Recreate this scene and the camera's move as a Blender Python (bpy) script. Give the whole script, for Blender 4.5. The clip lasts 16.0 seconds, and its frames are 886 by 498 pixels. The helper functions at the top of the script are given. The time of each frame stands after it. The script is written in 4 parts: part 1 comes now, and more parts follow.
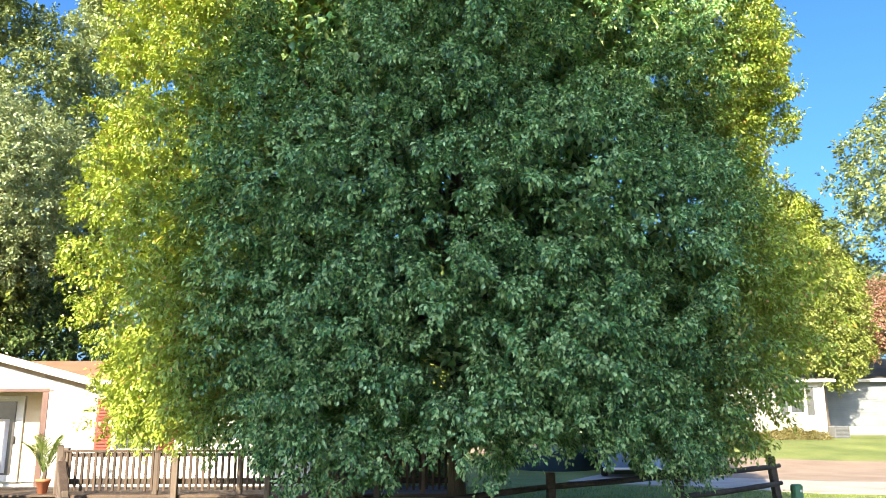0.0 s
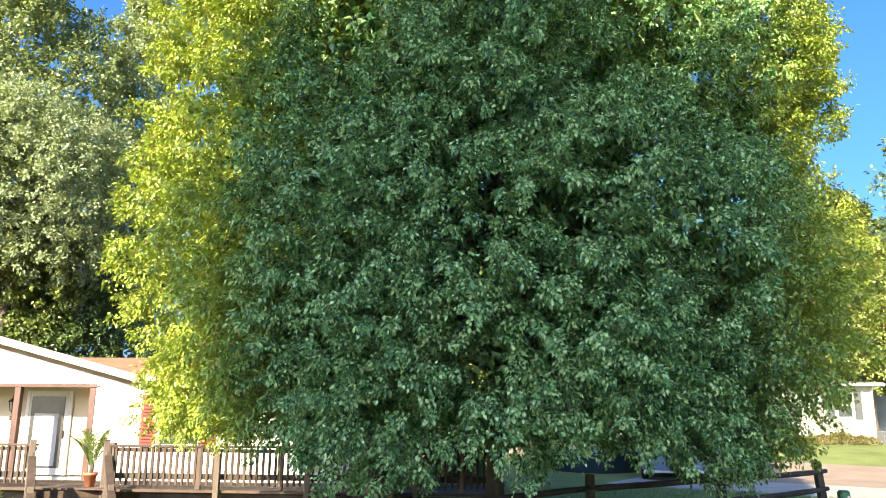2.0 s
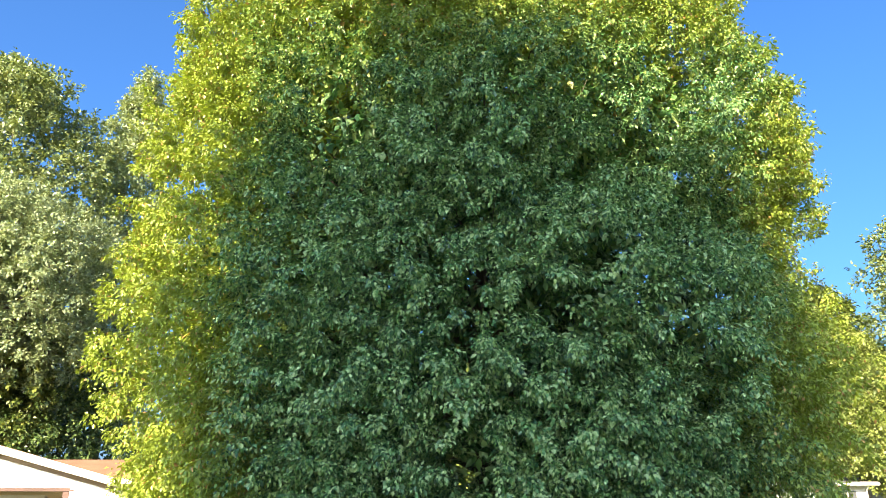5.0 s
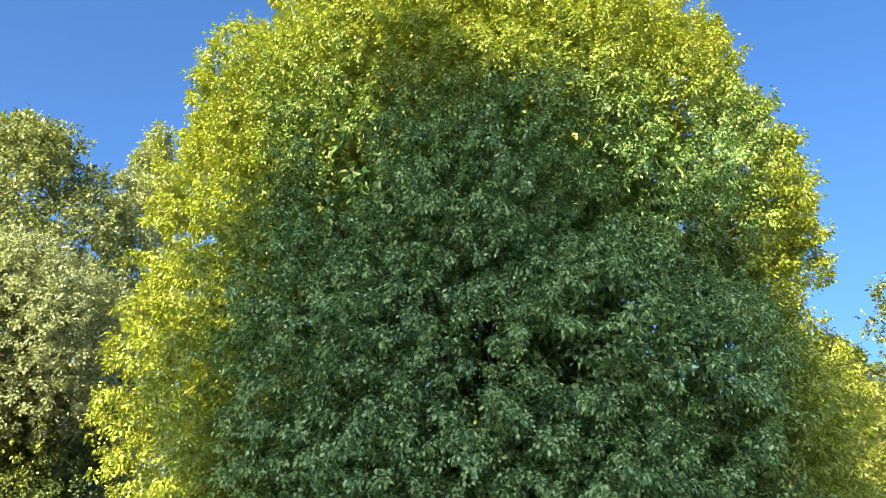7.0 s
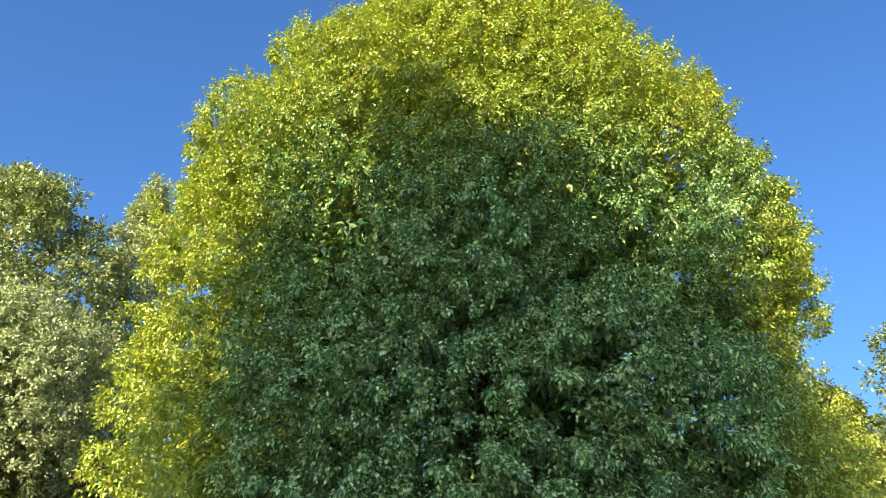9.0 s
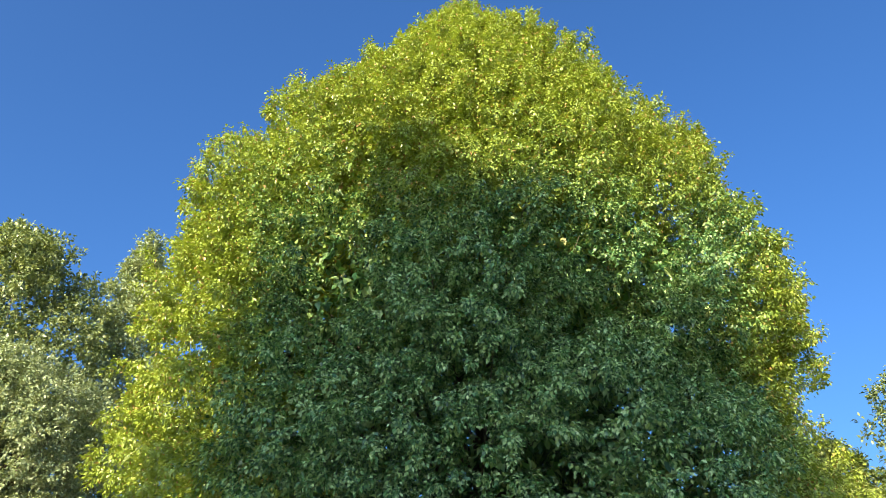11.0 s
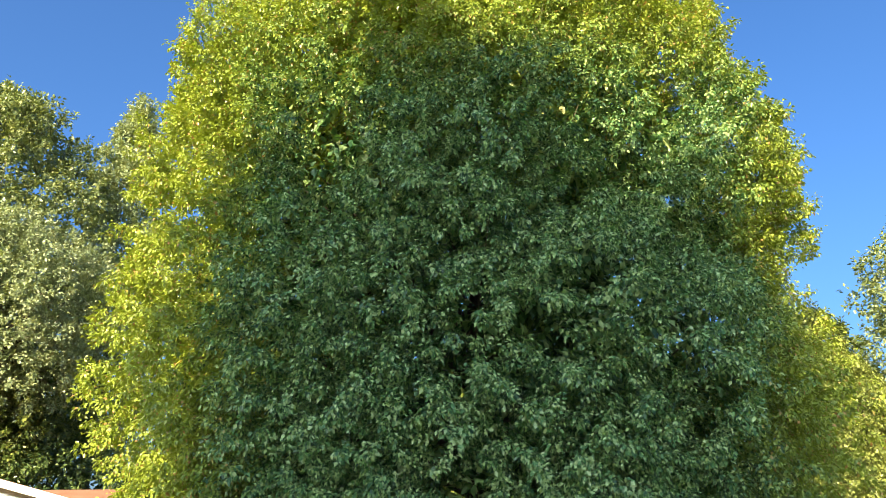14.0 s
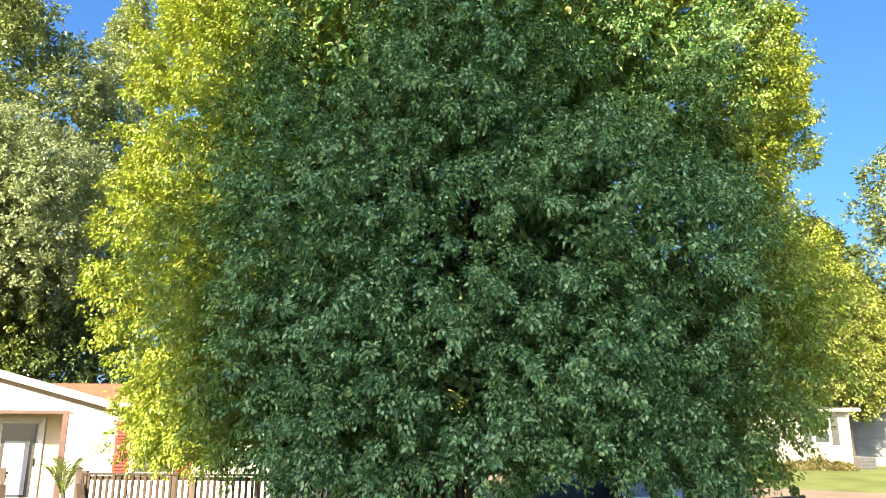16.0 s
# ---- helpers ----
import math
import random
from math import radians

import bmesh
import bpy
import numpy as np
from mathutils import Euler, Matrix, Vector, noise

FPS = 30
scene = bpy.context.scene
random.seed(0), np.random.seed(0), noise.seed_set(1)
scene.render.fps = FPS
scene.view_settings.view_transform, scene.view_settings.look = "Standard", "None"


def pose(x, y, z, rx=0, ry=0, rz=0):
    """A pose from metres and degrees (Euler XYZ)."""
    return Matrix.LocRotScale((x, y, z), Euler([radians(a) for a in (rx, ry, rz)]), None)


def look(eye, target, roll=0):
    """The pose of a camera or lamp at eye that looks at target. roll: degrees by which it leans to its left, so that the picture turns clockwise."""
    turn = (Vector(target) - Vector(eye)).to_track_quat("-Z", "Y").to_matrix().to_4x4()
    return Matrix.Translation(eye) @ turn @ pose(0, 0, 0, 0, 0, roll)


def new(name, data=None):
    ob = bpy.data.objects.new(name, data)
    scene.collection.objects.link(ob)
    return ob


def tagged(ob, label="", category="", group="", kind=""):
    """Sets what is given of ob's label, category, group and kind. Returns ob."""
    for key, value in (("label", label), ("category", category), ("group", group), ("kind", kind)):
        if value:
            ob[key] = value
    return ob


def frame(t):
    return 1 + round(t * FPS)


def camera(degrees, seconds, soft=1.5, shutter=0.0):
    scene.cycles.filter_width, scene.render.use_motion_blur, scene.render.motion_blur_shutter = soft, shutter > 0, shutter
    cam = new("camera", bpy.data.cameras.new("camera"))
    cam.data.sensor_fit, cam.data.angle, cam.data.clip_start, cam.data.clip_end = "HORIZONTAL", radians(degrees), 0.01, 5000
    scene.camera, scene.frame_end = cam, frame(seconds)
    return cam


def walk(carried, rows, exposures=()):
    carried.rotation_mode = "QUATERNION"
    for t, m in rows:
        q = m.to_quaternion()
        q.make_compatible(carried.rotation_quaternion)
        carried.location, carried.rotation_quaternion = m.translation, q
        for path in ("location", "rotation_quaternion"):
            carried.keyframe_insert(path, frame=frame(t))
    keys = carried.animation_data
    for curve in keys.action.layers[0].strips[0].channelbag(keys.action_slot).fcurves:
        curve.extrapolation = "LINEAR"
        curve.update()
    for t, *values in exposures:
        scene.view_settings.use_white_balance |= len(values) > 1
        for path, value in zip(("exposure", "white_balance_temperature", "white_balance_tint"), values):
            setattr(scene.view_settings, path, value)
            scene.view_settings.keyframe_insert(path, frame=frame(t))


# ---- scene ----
cam = camera(59.0, 16.0, soft=0.5)
EYE = (0.0, 0.0, 1.6)
EXPOSURES = [(0.0, 2.24, 6300, 10), (4.0, 2.26, 6300, 10), (7.0, 2.12, 7050, 10), (9.0, 1.9, 6800, 10), (10.2, 1.79, 6500, 10), (12.5, 1.72, 6400, 10), (13.2, 1.84, 6650, 10), (14.5, 2.05, 7050, 10), (16.0, 2.18, 6800, 10)]
# seconds, turn to the left, tilt upwards, lean (degrees)
PATH = [
    (0.0, -0.00, 12.51, 0.19),
    (0.5, 0.71, 12.07, -0.04),
    (1.0, 1.58, 11.88, -0.29),
    (1.5, 2.41, 12.02, -0.43),
    (2.0, 2.90, 12.48, -0.55),
    (2.5, 2.96, 13.26, -0.56),
    (3.0, 2.65, 14.33, -0.50),
    (3.5, 2.21, 15.62, -0.40),
    (4.0, 1.84, 17.00, -0.26),
    (4.2, 1.75, 17.59, -0.21),
    (5.3, 2.00, 20.15, -0.20),
    (6.5, 2.35, 22.43, -0.15),
    (7.0, 2.43, 23.24, -0.04),
    (7.5, 2.44, 24.10, 0.03),
    (8.0, 2.40, 25.01, 0.10),
    (8.5, 2.27, 25.96, 0.19),
    (9.0, 2.10, 27.00, 0.23),
    (9.5, 1.92, 28.12, 0.35),
    (10.0, 1.75, 29.25, 0.42),
    (10.2, 1.70, 29.71, 0.46),
    (10.7, 1.62, 30.65, 0.68),
    (11.2, 1.59, 31.00, 0.97),
    (11.8, 1.61, 30.32, 1.21),
    (12.3, 1.62, 28.88, 1.30),
    (12.5, 1.63, 28.12, 1.24),
    (13.0, 1.56, 25.94, 1.05),
    (13.5, 1.51, 23.63, 0.62),
    (14.0, 1.40, 21.35, 0.33),
    (14.5, 1.30, 19.14, 0.11),
    (15.0, 1.27, 17.18, -0.14),
    (15.5, 1.32, 15.51, -0.32),
    (16.0, 1.40, 14.33, -0.41),
]
walk(cam, [(t, Matrix.Translation(EYE) @ pose(0, 0, 0, 90 + tilt, 0, turn) @ pose(0, 0, 0, 0, 0, -lean))
           for t, turn, tilt, lean in PATH],
     exposures=EXPOSURES)

# ---- daylight: a clear sky, and a low sun behind the camera on its left ----
SUN_AZ, SUN_EL = radians(18), radians(27)   # the way the light runs: towards +y, turned to +x
world = bpy.data.worlds.new("sky")
scene.world = world
world.use_nodes = True
wn = world.node_tree.nodes
sky = wn.new("ShaderNodeTexSky")
sky.sky_type = 'NISHITA'
sky.sun_disc = False
sky.sun_elevation = SUN_EL
sky.sun_rotation = math.pi + SUN_AZ
sky.air_density, sky.dust_density, sky.ozone_density = 1.0, 4.0, 8.0
wn["Background"].inputs["Strength"].default_value = 0.08
deep = wn.new("ShaderNodeHueSaturation")
deep.inputs["Hue"].default_value, deep.inputs["Saturation"].default_value = 0.502, 1.1
world.node_tree.links.new(sky.outputs[0], deep.inputs["Color"])
world.node_tree.links.new(deep.outputs[0], wn["Background"].inputs["Color"])

sun_data = bpy.data.lights.new("sun", 'SUN')
sun_data.energy, sun_data.angle, sun_data.color = 4.3, radians(0.4), (1.0, 0.83, 0.55)
sun = new("sun", sun_data)
light_way = Vector((math.sin(SUN_AZ) * math.cos(SUN_EL), math.cos(SUN_AZ) * math.cos(SUN_EL), -math.sin(SUN_EL)))
sun.matrix_world = look((-20, -30, 30), Vector((-20, -30, 30)) + light_way)


# ---- materials ----
def nodes_of(name):
    m = bpy.data.materials.new(name)
    m.use_nodes = True
    return m, m.node_tree.nodes, m.node_tree.links, m.node_tree.nodes["Principled BSDF"]


def surface(name, low, high, rough=0.8, scale=6.0, fine=60.0, bump=0.3, depth=0.01, stretch=(1, 1, 1), metal=0.0, spread=0.0, spec=0.4):
    """A surface whose colour wanders between low and high at two scales, with fine relief. spread: how far whole pieces differ."""
    m, n, l, b = nodes_of(name)
    co = n.new("ShaderNodeTexCoord")
    mp = n.new("ShaderNodeMapping")
    mp.inputs["Scale"].default_value = stretch
    l.new(co.outputs["Object"], mp.inputs[0])
    big, small = n.new("ShaderNodeTexNoise"), n.new("ShaderNodeTexNoise")
    big.inputs["Scale"].default_value, small.inputs["Scale"].default_value = scale, fine
    big.inputs["Detail"].default_value, small.inputs["Detail"].default_value = 4, 6
    l.new(mp.outputs[0], big.inputs["Vector"])
    l.new(mp.outputs[0], small.inputs["Vector"])
    add = n.new("ShaderNodeMath")
    add.operation = 'MULTIPLY_ADD'
    l.new(small.outputs["Fac"], add.inputs[0])
    add.inputs[1].default_value = 0.5
    half = n.new("ShaderNodeMath")
    half.operation = 'MULTIPLY_ADD'
    l.new(big.outputs["Fac"], half.inputs[0])
    half.inputs[1].default_value, half.inputs[2].default_value = 1.0, -0.25
    l.new(half.outputs[0], add.inputs[2])
    last = add
    if spread:
        info = n.new("ShaderNodeObjectInfo")
        more = n.new("ShaderNodeMath")
        more.operation = 'MULTIPLY_ADD'
        l.new(info.outputs["Random"], more.inputs[0])
        more.inputs[1].default_value = spread
        l.new(add.outputs[0], more.inputs[2])
        last = more
    ramp = n.new("ShaderNodeValToRGB")
    ramp.color_ramp.elements[0].position, ramp.color_ramp.elements[1].position = 0.25, 0.75 + spread
    ramp.color_ramp.elements[0].color, ramp.color_ramp.elements[1].color = (*low, 1), (*high, 1)
    l.new(last.outputs[0], ramp.inputs[0])
    l.new(ramp.outputs[0], b.inputs["Base Color"])
    b.inputs["Roughness"].default_value, b.inputs["Metallic"].default_value = rough, metal
    b.inputs["Specular IOR Level"].default_value = spec
    bp = n.new("ShaderNodeBump")
    bp.inputs["Strength"].default_value, bp.inputs["Distance"].default_value = bump, depth
    l.new(small.outputs["Fac"], bp.inputs["Height"])
    l.new(bp.outputs[0], b.inputs["Normal"])
    return m


def leaf_material(name, dark, mid, light, turned_lit=None, way=(-1, 0, 0), start=0.0, reach=4.0, shine=0.32, through_leaf=0.25, patch=0.7, clump=4.0):
    """Leaves that differ one by one and in patches; the fourth colour is painted sunlight as well as leaves that have
    begun to yellow, more of them on the outer and upper crown (way: weight of the side, then offset and weight of the
    height)."""
    m, n, l, b = nodes_of(name)
    geo = n.new("ShaderNodeNewGeometry")
    co = n.new("ShaderNodeTexCoord")
    noi = n.new("ShaderNodeTexNoise")
    noi.inputs["Scale"].default_value, noi.inputs["Detail"].default_value, noi.inputs["Roughness"].default_value = patch, 5, 0.78
    l.new(co.outputs["Object"], noi.inputs["Vector"])
    mix = n.new("ShaderNodeMath")
    mix.operation = 'MULTIPLY_ADD'
    l.new(geo.outputs["Random Per Island"], mix.inputs[0])
    mix.inputs[1].default_value = 0.72
    bunch = n.new("ShaderNodeTexNoise")
    bunch.inputs["Scale"].default_value, bunch.inputs["Detail"].default_value = clump, 2
    l.new(co.outputs["Object"], bunch.inputs["Vector"])
    both = n.new("ShaderNodeMath")
    both.operation = 'MULTIPLY_ADD'
    l.new(bunch.outputs["Fac"], both.inputs[0])
    both.inputs[1].default_value = 0.7
    shrink = n.new("ShaderNodeMath")
    shrink.operation = 'MULTIPLY_ADD'
    l.new(noi.outputs["Fac"], shrink.inputs[0])
    shrink.inputs[1].default_value, shrink.inputs[2].default_value = 0.6, -0.22
    l.new(shrink.outputs[0], both.inputs[2])
    l.new(both.outputs[0], mix.inputs[2])
    ramp = n.new("ShaderNodeValToRGB")
    e = ramp.color_ramp.elements
    e[0].position, e[0].color = 0.42, (*dark, 1)
    e[1].position, e[1].color = 1.1, (*light, 1)
    k = e.new(0.8)
    k.color = (*mid, 1)
    l.new(mix.outputs[0], ramp.inputs[0])
    col = ramp.outputs[0]
    # paints yellowing and sunlight alike into the outer and upper leaves
    if turned_lit:
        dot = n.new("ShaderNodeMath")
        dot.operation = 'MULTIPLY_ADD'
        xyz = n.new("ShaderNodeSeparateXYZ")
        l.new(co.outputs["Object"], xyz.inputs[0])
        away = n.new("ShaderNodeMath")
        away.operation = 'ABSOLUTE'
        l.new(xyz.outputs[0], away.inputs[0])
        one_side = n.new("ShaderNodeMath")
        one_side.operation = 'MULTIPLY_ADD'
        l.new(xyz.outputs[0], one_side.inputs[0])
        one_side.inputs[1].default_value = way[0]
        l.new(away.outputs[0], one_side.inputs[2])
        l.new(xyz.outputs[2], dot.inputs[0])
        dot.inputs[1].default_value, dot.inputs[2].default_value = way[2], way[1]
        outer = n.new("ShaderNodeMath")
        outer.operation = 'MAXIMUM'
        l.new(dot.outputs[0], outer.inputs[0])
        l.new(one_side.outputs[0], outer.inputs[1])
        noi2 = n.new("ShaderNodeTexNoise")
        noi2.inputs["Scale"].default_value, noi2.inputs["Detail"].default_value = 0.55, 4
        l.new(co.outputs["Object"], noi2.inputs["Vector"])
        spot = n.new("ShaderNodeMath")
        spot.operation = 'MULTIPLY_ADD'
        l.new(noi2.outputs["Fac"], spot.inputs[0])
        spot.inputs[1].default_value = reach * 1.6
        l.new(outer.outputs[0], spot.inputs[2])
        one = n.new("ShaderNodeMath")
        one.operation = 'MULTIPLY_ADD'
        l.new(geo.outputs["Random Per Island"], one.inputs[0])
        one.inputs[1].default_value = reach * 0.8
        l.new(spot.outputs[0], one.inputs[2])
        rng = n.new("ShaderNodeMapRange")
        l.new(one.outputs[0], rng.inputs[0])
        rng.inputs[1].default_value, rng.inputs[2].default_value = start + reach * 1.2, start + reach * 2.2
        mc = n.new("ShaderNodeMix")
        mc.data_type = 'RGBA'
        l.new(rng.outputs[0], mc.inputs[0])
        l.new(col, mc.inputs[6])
        mc.inputs[7].default_value = (*turned_lit, 1)
        few = n.new("ShaderNodeMapRange")
        l.new(geo.outputs["Random Per Island"], few.inputs[0])
        few.inputs[1].default_value, few.inputs[2].default_value = 0.94, 0.98
        old = n.new("ShaderNodeMath")
        old.operation = 'MULTIPLY'
        l.new(few.outputs[0], old.inputs[0])
        l.new(rng.outputs[0], old.inputs[1])
        rust = n.new("ShaderNodeMix")
        rust.data_type = 'RGBA'
        l.new(old.outputs[0], rust.inputs[0])
        l.new(mc.outputs[2], rust.inputs[6])
        rust.inputs[7].default_value = (0.40, 0.24, 0.10, 1)
        col = rust.outputs[2]
    l.new(col, b.inputs["Base Color"])
    b.inputs["Roughness"].default_value = shine
    b.inputs["Specular IOR Level"].default_value = 0.5
    tr = n.new("ShaderNodeBsdfTranslucent")
    warm = n.new("ShaderNodeMix")
    warm.data_type, warm.blend_type = 'RGBA', 'MULTIPLY'
    warm.inputs[0].default_value = 1.0
    l.new(col, warm.inputs[6])
    warm.inputs[7].default_value = (1.5, 1.4, 0.6, 1)
    l.new(warm.outputs[2], tr.inputs[0])
    ms = n.new("ShaderNodeMixShader")
    ms.inputs[0].default_value = through_leaf
    l.new(b.outputs[0], ms.inputs[1])
    l.new(tr.outputs[0], ms.inputs[2])
    l.new(ms.outputs[0], n["Material Output"].inputs[0])
    return m


# the outer leaves' yellow holds sunlight put into the colour, besides real yellowing
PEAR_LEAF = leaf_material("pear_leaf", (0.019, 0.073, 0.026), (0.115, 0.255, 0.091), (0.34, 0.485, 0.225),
                          turned_lit=(0.266, 0.343, 0.053), way=(-0.08, -0.75, 0.52), start=2.8, reach=0.9, through_leaf=0.21)
WOOD_LEAF = leaf_material("woodland_leaf", (0.09, 0.13, 0.05), (0.175, 0.23, 0.09), (0.30, 0.35, 0.15))
# darker leaf colour that stands in for woods lying in shade
SHADED_LEAF = leaf_material("shaded_leaf", (0.03, 0.06, 0.02), (0.07, 0.12, 0.034), (0.15, 0.205, 0.065))
GREY_LEAF = leaf_material("grey_leaf", (0.165, 0.22, 0.115), (0.25, 0.315, 0.165), (0.35, 0.41, 0.235))
OLIVE_LEAF = leaf_material("olive_leaf", (0.05, 0.085, 0.018), (0.11, 0.155, 0.034), (0.20, 0.235, 0.06))
FEATHER_LEAF = leaf_material("feathery_leaf", (0.13, 0.17, 0.036), (0.19, 0.235, 0.055), (0.27, 0.31, 0.09))
BLOOM = leaf_material("pink_blossom", (0.11, 0.13, 0.04), (0.27, 0.17, 0.11), (0.46, 0.24, 0.23))
HEDGE_LEAF = leaf_material("hedge_leaf", (0.10, 0.10, 0.035), (0.19, 0.18, 0.065), (0.28, 0.24, 0.11))
PALM_LEAF = leaf_material("frond", (0.07, 0.12, 0.025), (0.12, 0.18, 0.04), (0.22, 0.28, 0.08))
BARK = surface("bark", (0.05, 0.04, 0.032), (0.14, 0.115, 0.09), 0.9, 5, 40, 0.8, 0.02, (1, 1, 0.25))
GRASS = surface("grass", (0.085, 0.12, 0.028), (0.21, 0.24, 0.07), 0.9, 0.6, 25, 0.6, 0.04)
BLADE = leaf_material("grass_blade", (0.08, 0.14, 0.03), (0.14, 0.215, 0.05), (0.24, 0.30, 0.085))
ROAD = surface("road_tan", (0.20, 0.148, 0.11), (0.29, 0.225, 0.178), 0.9, 0.8, 40, 0.3, 0.01)
CONCRETE = surface("concrete", (0.29, 0.265, 0.235), (0.41, 0.385, 0.345), 0.85, 1.2, 50, 0.25, 0.006)
SIDING = surface("white_siding", (0.52, 0.508, 0.485), (0.60, 0.59, 0.565), 0.55, 1.5, 40, 0.15, 0.003)
CREAM = surface("cream_siding", (0.52, 0.42, 0.27), (0.62, 0.52, 0.36), 0.6, 1.5, 40, 0.1, 0.003)
TRIMW = surface("white_trim", (0.56, 0.545, 0.51), (0.66, 0.645, 0.61), 0.5, 2, 40, 0.08, 0.003)
# this tan stands in for the soffit's shade
SOFFIT_SHADE = surface("soffit_shade", (0.20, 0.14, 0.085), (0.30, 0.215, 0.135), 0.7, 3, 40, 0.1, 0.003)
BROWN_TRIM = surface("brown_trim", (0.07, 0.036, 0.03), (0.12, 0.066, 0.055), 0.6, 3, 40, 0.15, 0.004)
SHINGLE = surface("brown_shingle", (0.20, 0.09, 0.05), (0.33, 0.16, 0.09), 0.9, 2, 60, 0.5, 0.01, spread=0.2)
DECK = surface("weathered_deck", (0.024, 0.016, 0.012), (0.095, 0.066, 0.050), 0.85, 4, 30, 0.6, 0.008, (1, 1, 0.4), spread=0.45)
POSTWOOD = surface("pale_weathered_wood", (0.06, 0.046, 0.037), (0.16, 0.125, 0.102), 0.85, 4, 30, 0.5, 0.008, (1, 1, 0.25), spread=0.3)
OLDWOOD = surface("grey_rail_wood", (0.022, 0.018, 0.015), (0.08, 0.066, 0.056), 0.9, 4, 30, 0.7, 0.01, (0.4, 1, 1))
REDSHUT = surface("red_shutter", (0.13, 0.024, 0.016), (0.20, 0.042, 0.026), 0.55, 4, 50, 0.1, 0.003)
TERRA = surface("terracotta", (0.38, 0.13, 0.065), (0.50, 0.19, 0.10), 0.8, 6, 60, 0.2, 0.004)
GREENBOX = surface("green_enamel", (0.045, 0.135, 0.075), (0.06, 0.165, 0.095), 0.45, 4, 50, 0.05, 0.002)
ACGREY = surface("grey_enamel", (0.10, 0.105, 0.115), (0.14, 0.145, 0.155), 0.4, 4, 40, 0.05, 0.002)
GREYSH = surface("grey_shutter", (0.045, 0.05, 0.052), (0.065, 0.07, 0.072), 0.6, 4, 50, 0.1, 0.003)
BLUESID = surface("grey_blue_siding", (0.13, 0.15, 0.18), (0.20, 0.22, 0.25), 0.6, 1.5, 40, 0.1, 0.003)
DARKBLUE = surface("dark_blue_vinyl", (0.04, 0.07, 0.13), (0.055, 0.095, 0.17), 0.5, 2, 30, 0.15, 0.01)
PALEBLUE = surface("pale_blue_paint", (0.26, 0.37, 0.56), (0.32, 0.43, 0.62), 0.3, 1, 20, 0.02, 0.002)
METAL = surface("galvanised_metal", (0.35, 0.36, 0.36), (0.5, 0.5, 0.5), 0.45, 5, 60, 0.1, 0.002, metal=0.8)
BLACK = surface("black_iron", (0.015, 0.015, 0.015), (0.035, 0.033, 0.03), 0.5, 8, 60, 0.2, 0.002)
# a pale and a dark colour paint the sunlit and shaded door glass
SUNLIT_PANE = surface("sunlit_pane", (0.36, 0.35, 0.36), (0.46, 0.45, 0.46), 0.5, 1.5, 20, 0.05, 0.002)
SHADED_PANE = surface("shaded_door_pane", (0.05, 0.05, 0.052), (0.08, 0.078, 0.08), 0.12, 1.5, 10, 0.02, 0.002, spec=0.7)
GLASS, gn, gl, gb = nodes_of("window_glass")
gb.inputs["Base Color"].default_value = (0.05, 0.06, 0.065, 1)
gb.inputs["Roughness"].default_value = 0.05
gb.inputs["Specular IOR Level"].default_value = 0.9


# ---- makers ----
def part(name, bm, material, parent, label="", smooth=False):
    """Links a bmesh as one mesh under a thing or a part (None: at top level)."""
    me = bpy.data.meshes.new(name)
    bm.to_mesh(me)
    bm.free()
    me.materials.append(material)
    if smooth:
        for p in me.polygons:
            p.use_smooth = True
    ob = new(name, me)
    ob.parent = parent
    return tagged(ob, label=label)


def thing(name, x, y, z, label, category, group="", kind="", turn=0):
    ob = new(name)
    ob.empty_display_size = 0.2
    ob.matrix_world = pose(x, y, z, 0, 0, turn)
    return tagged(ob, label, category, group, kind)


def add_box(bm, x0, x1, y0, y1, z0, z1, bevel=0.0, m=None):
    r = bmesh.ops.create_cube(bm, size=1.0)
    vs = r["verts"]
    t = Matrix.Translation(((x0 + x1) / 2, (y0 + y1) / 2, (z0 + z1) / 2)) @ Matrix.Diagonal((x1 - x0, y1 - y0, z1 - z0, 1))
    bmesh.ops.transform(bm, matrix=(m @ t) if m else t, verts=vs)
    if bevel:
        es = {e for v in vs for e in v.link_edges}
        bmesh.ops.bevel(bm, geom=list(es), offset=bevel, segments=1, affect='EDGES')
    return bm


def box(x0, x1, y0, y1, z0, z1, bevel=0.0, m=None):
    return add_box(bmesh.new(), x0, x1, y0, y1, z0, z1, bevel, m)


def add_tube(bm, pts, radii, sides=8):
    """A tapered tube along pts."""
    rings = []
    for i, p in enumerate(pts):
        p = Vector(p)
        a = Vector(pts[max(i - 1, 0)])
        b = Vector(pts[min(i + 1, len(pts) - 1)])
        d = (b - a).normalized()
        u = d.orthogonal().normalized() if i == 0 else (rings[-1][1] - d * rings[-1][1].dot(d)).normalized()
        w = d.cross(u)
        ring = [bm.verts.new(p + (u * math.cos(2 * math.pi * k / sides) + w * math.sin(2 * math.pi * k / sides)) * radii[i]) for k in range(sides)]
        rings.append((ring, u))
    for (r0, _), (r1, _) in zip(rings, rings[1:]):
        for k in range(sides):
            bm.faces.new((r0[k], r0[(k + 1) % sides], r1[(k + 1) % sides], r1[k]))
    bm.faces.new(rings[0][0][::-1])
    bm.faces.new(rings[-1][0])
    return bm


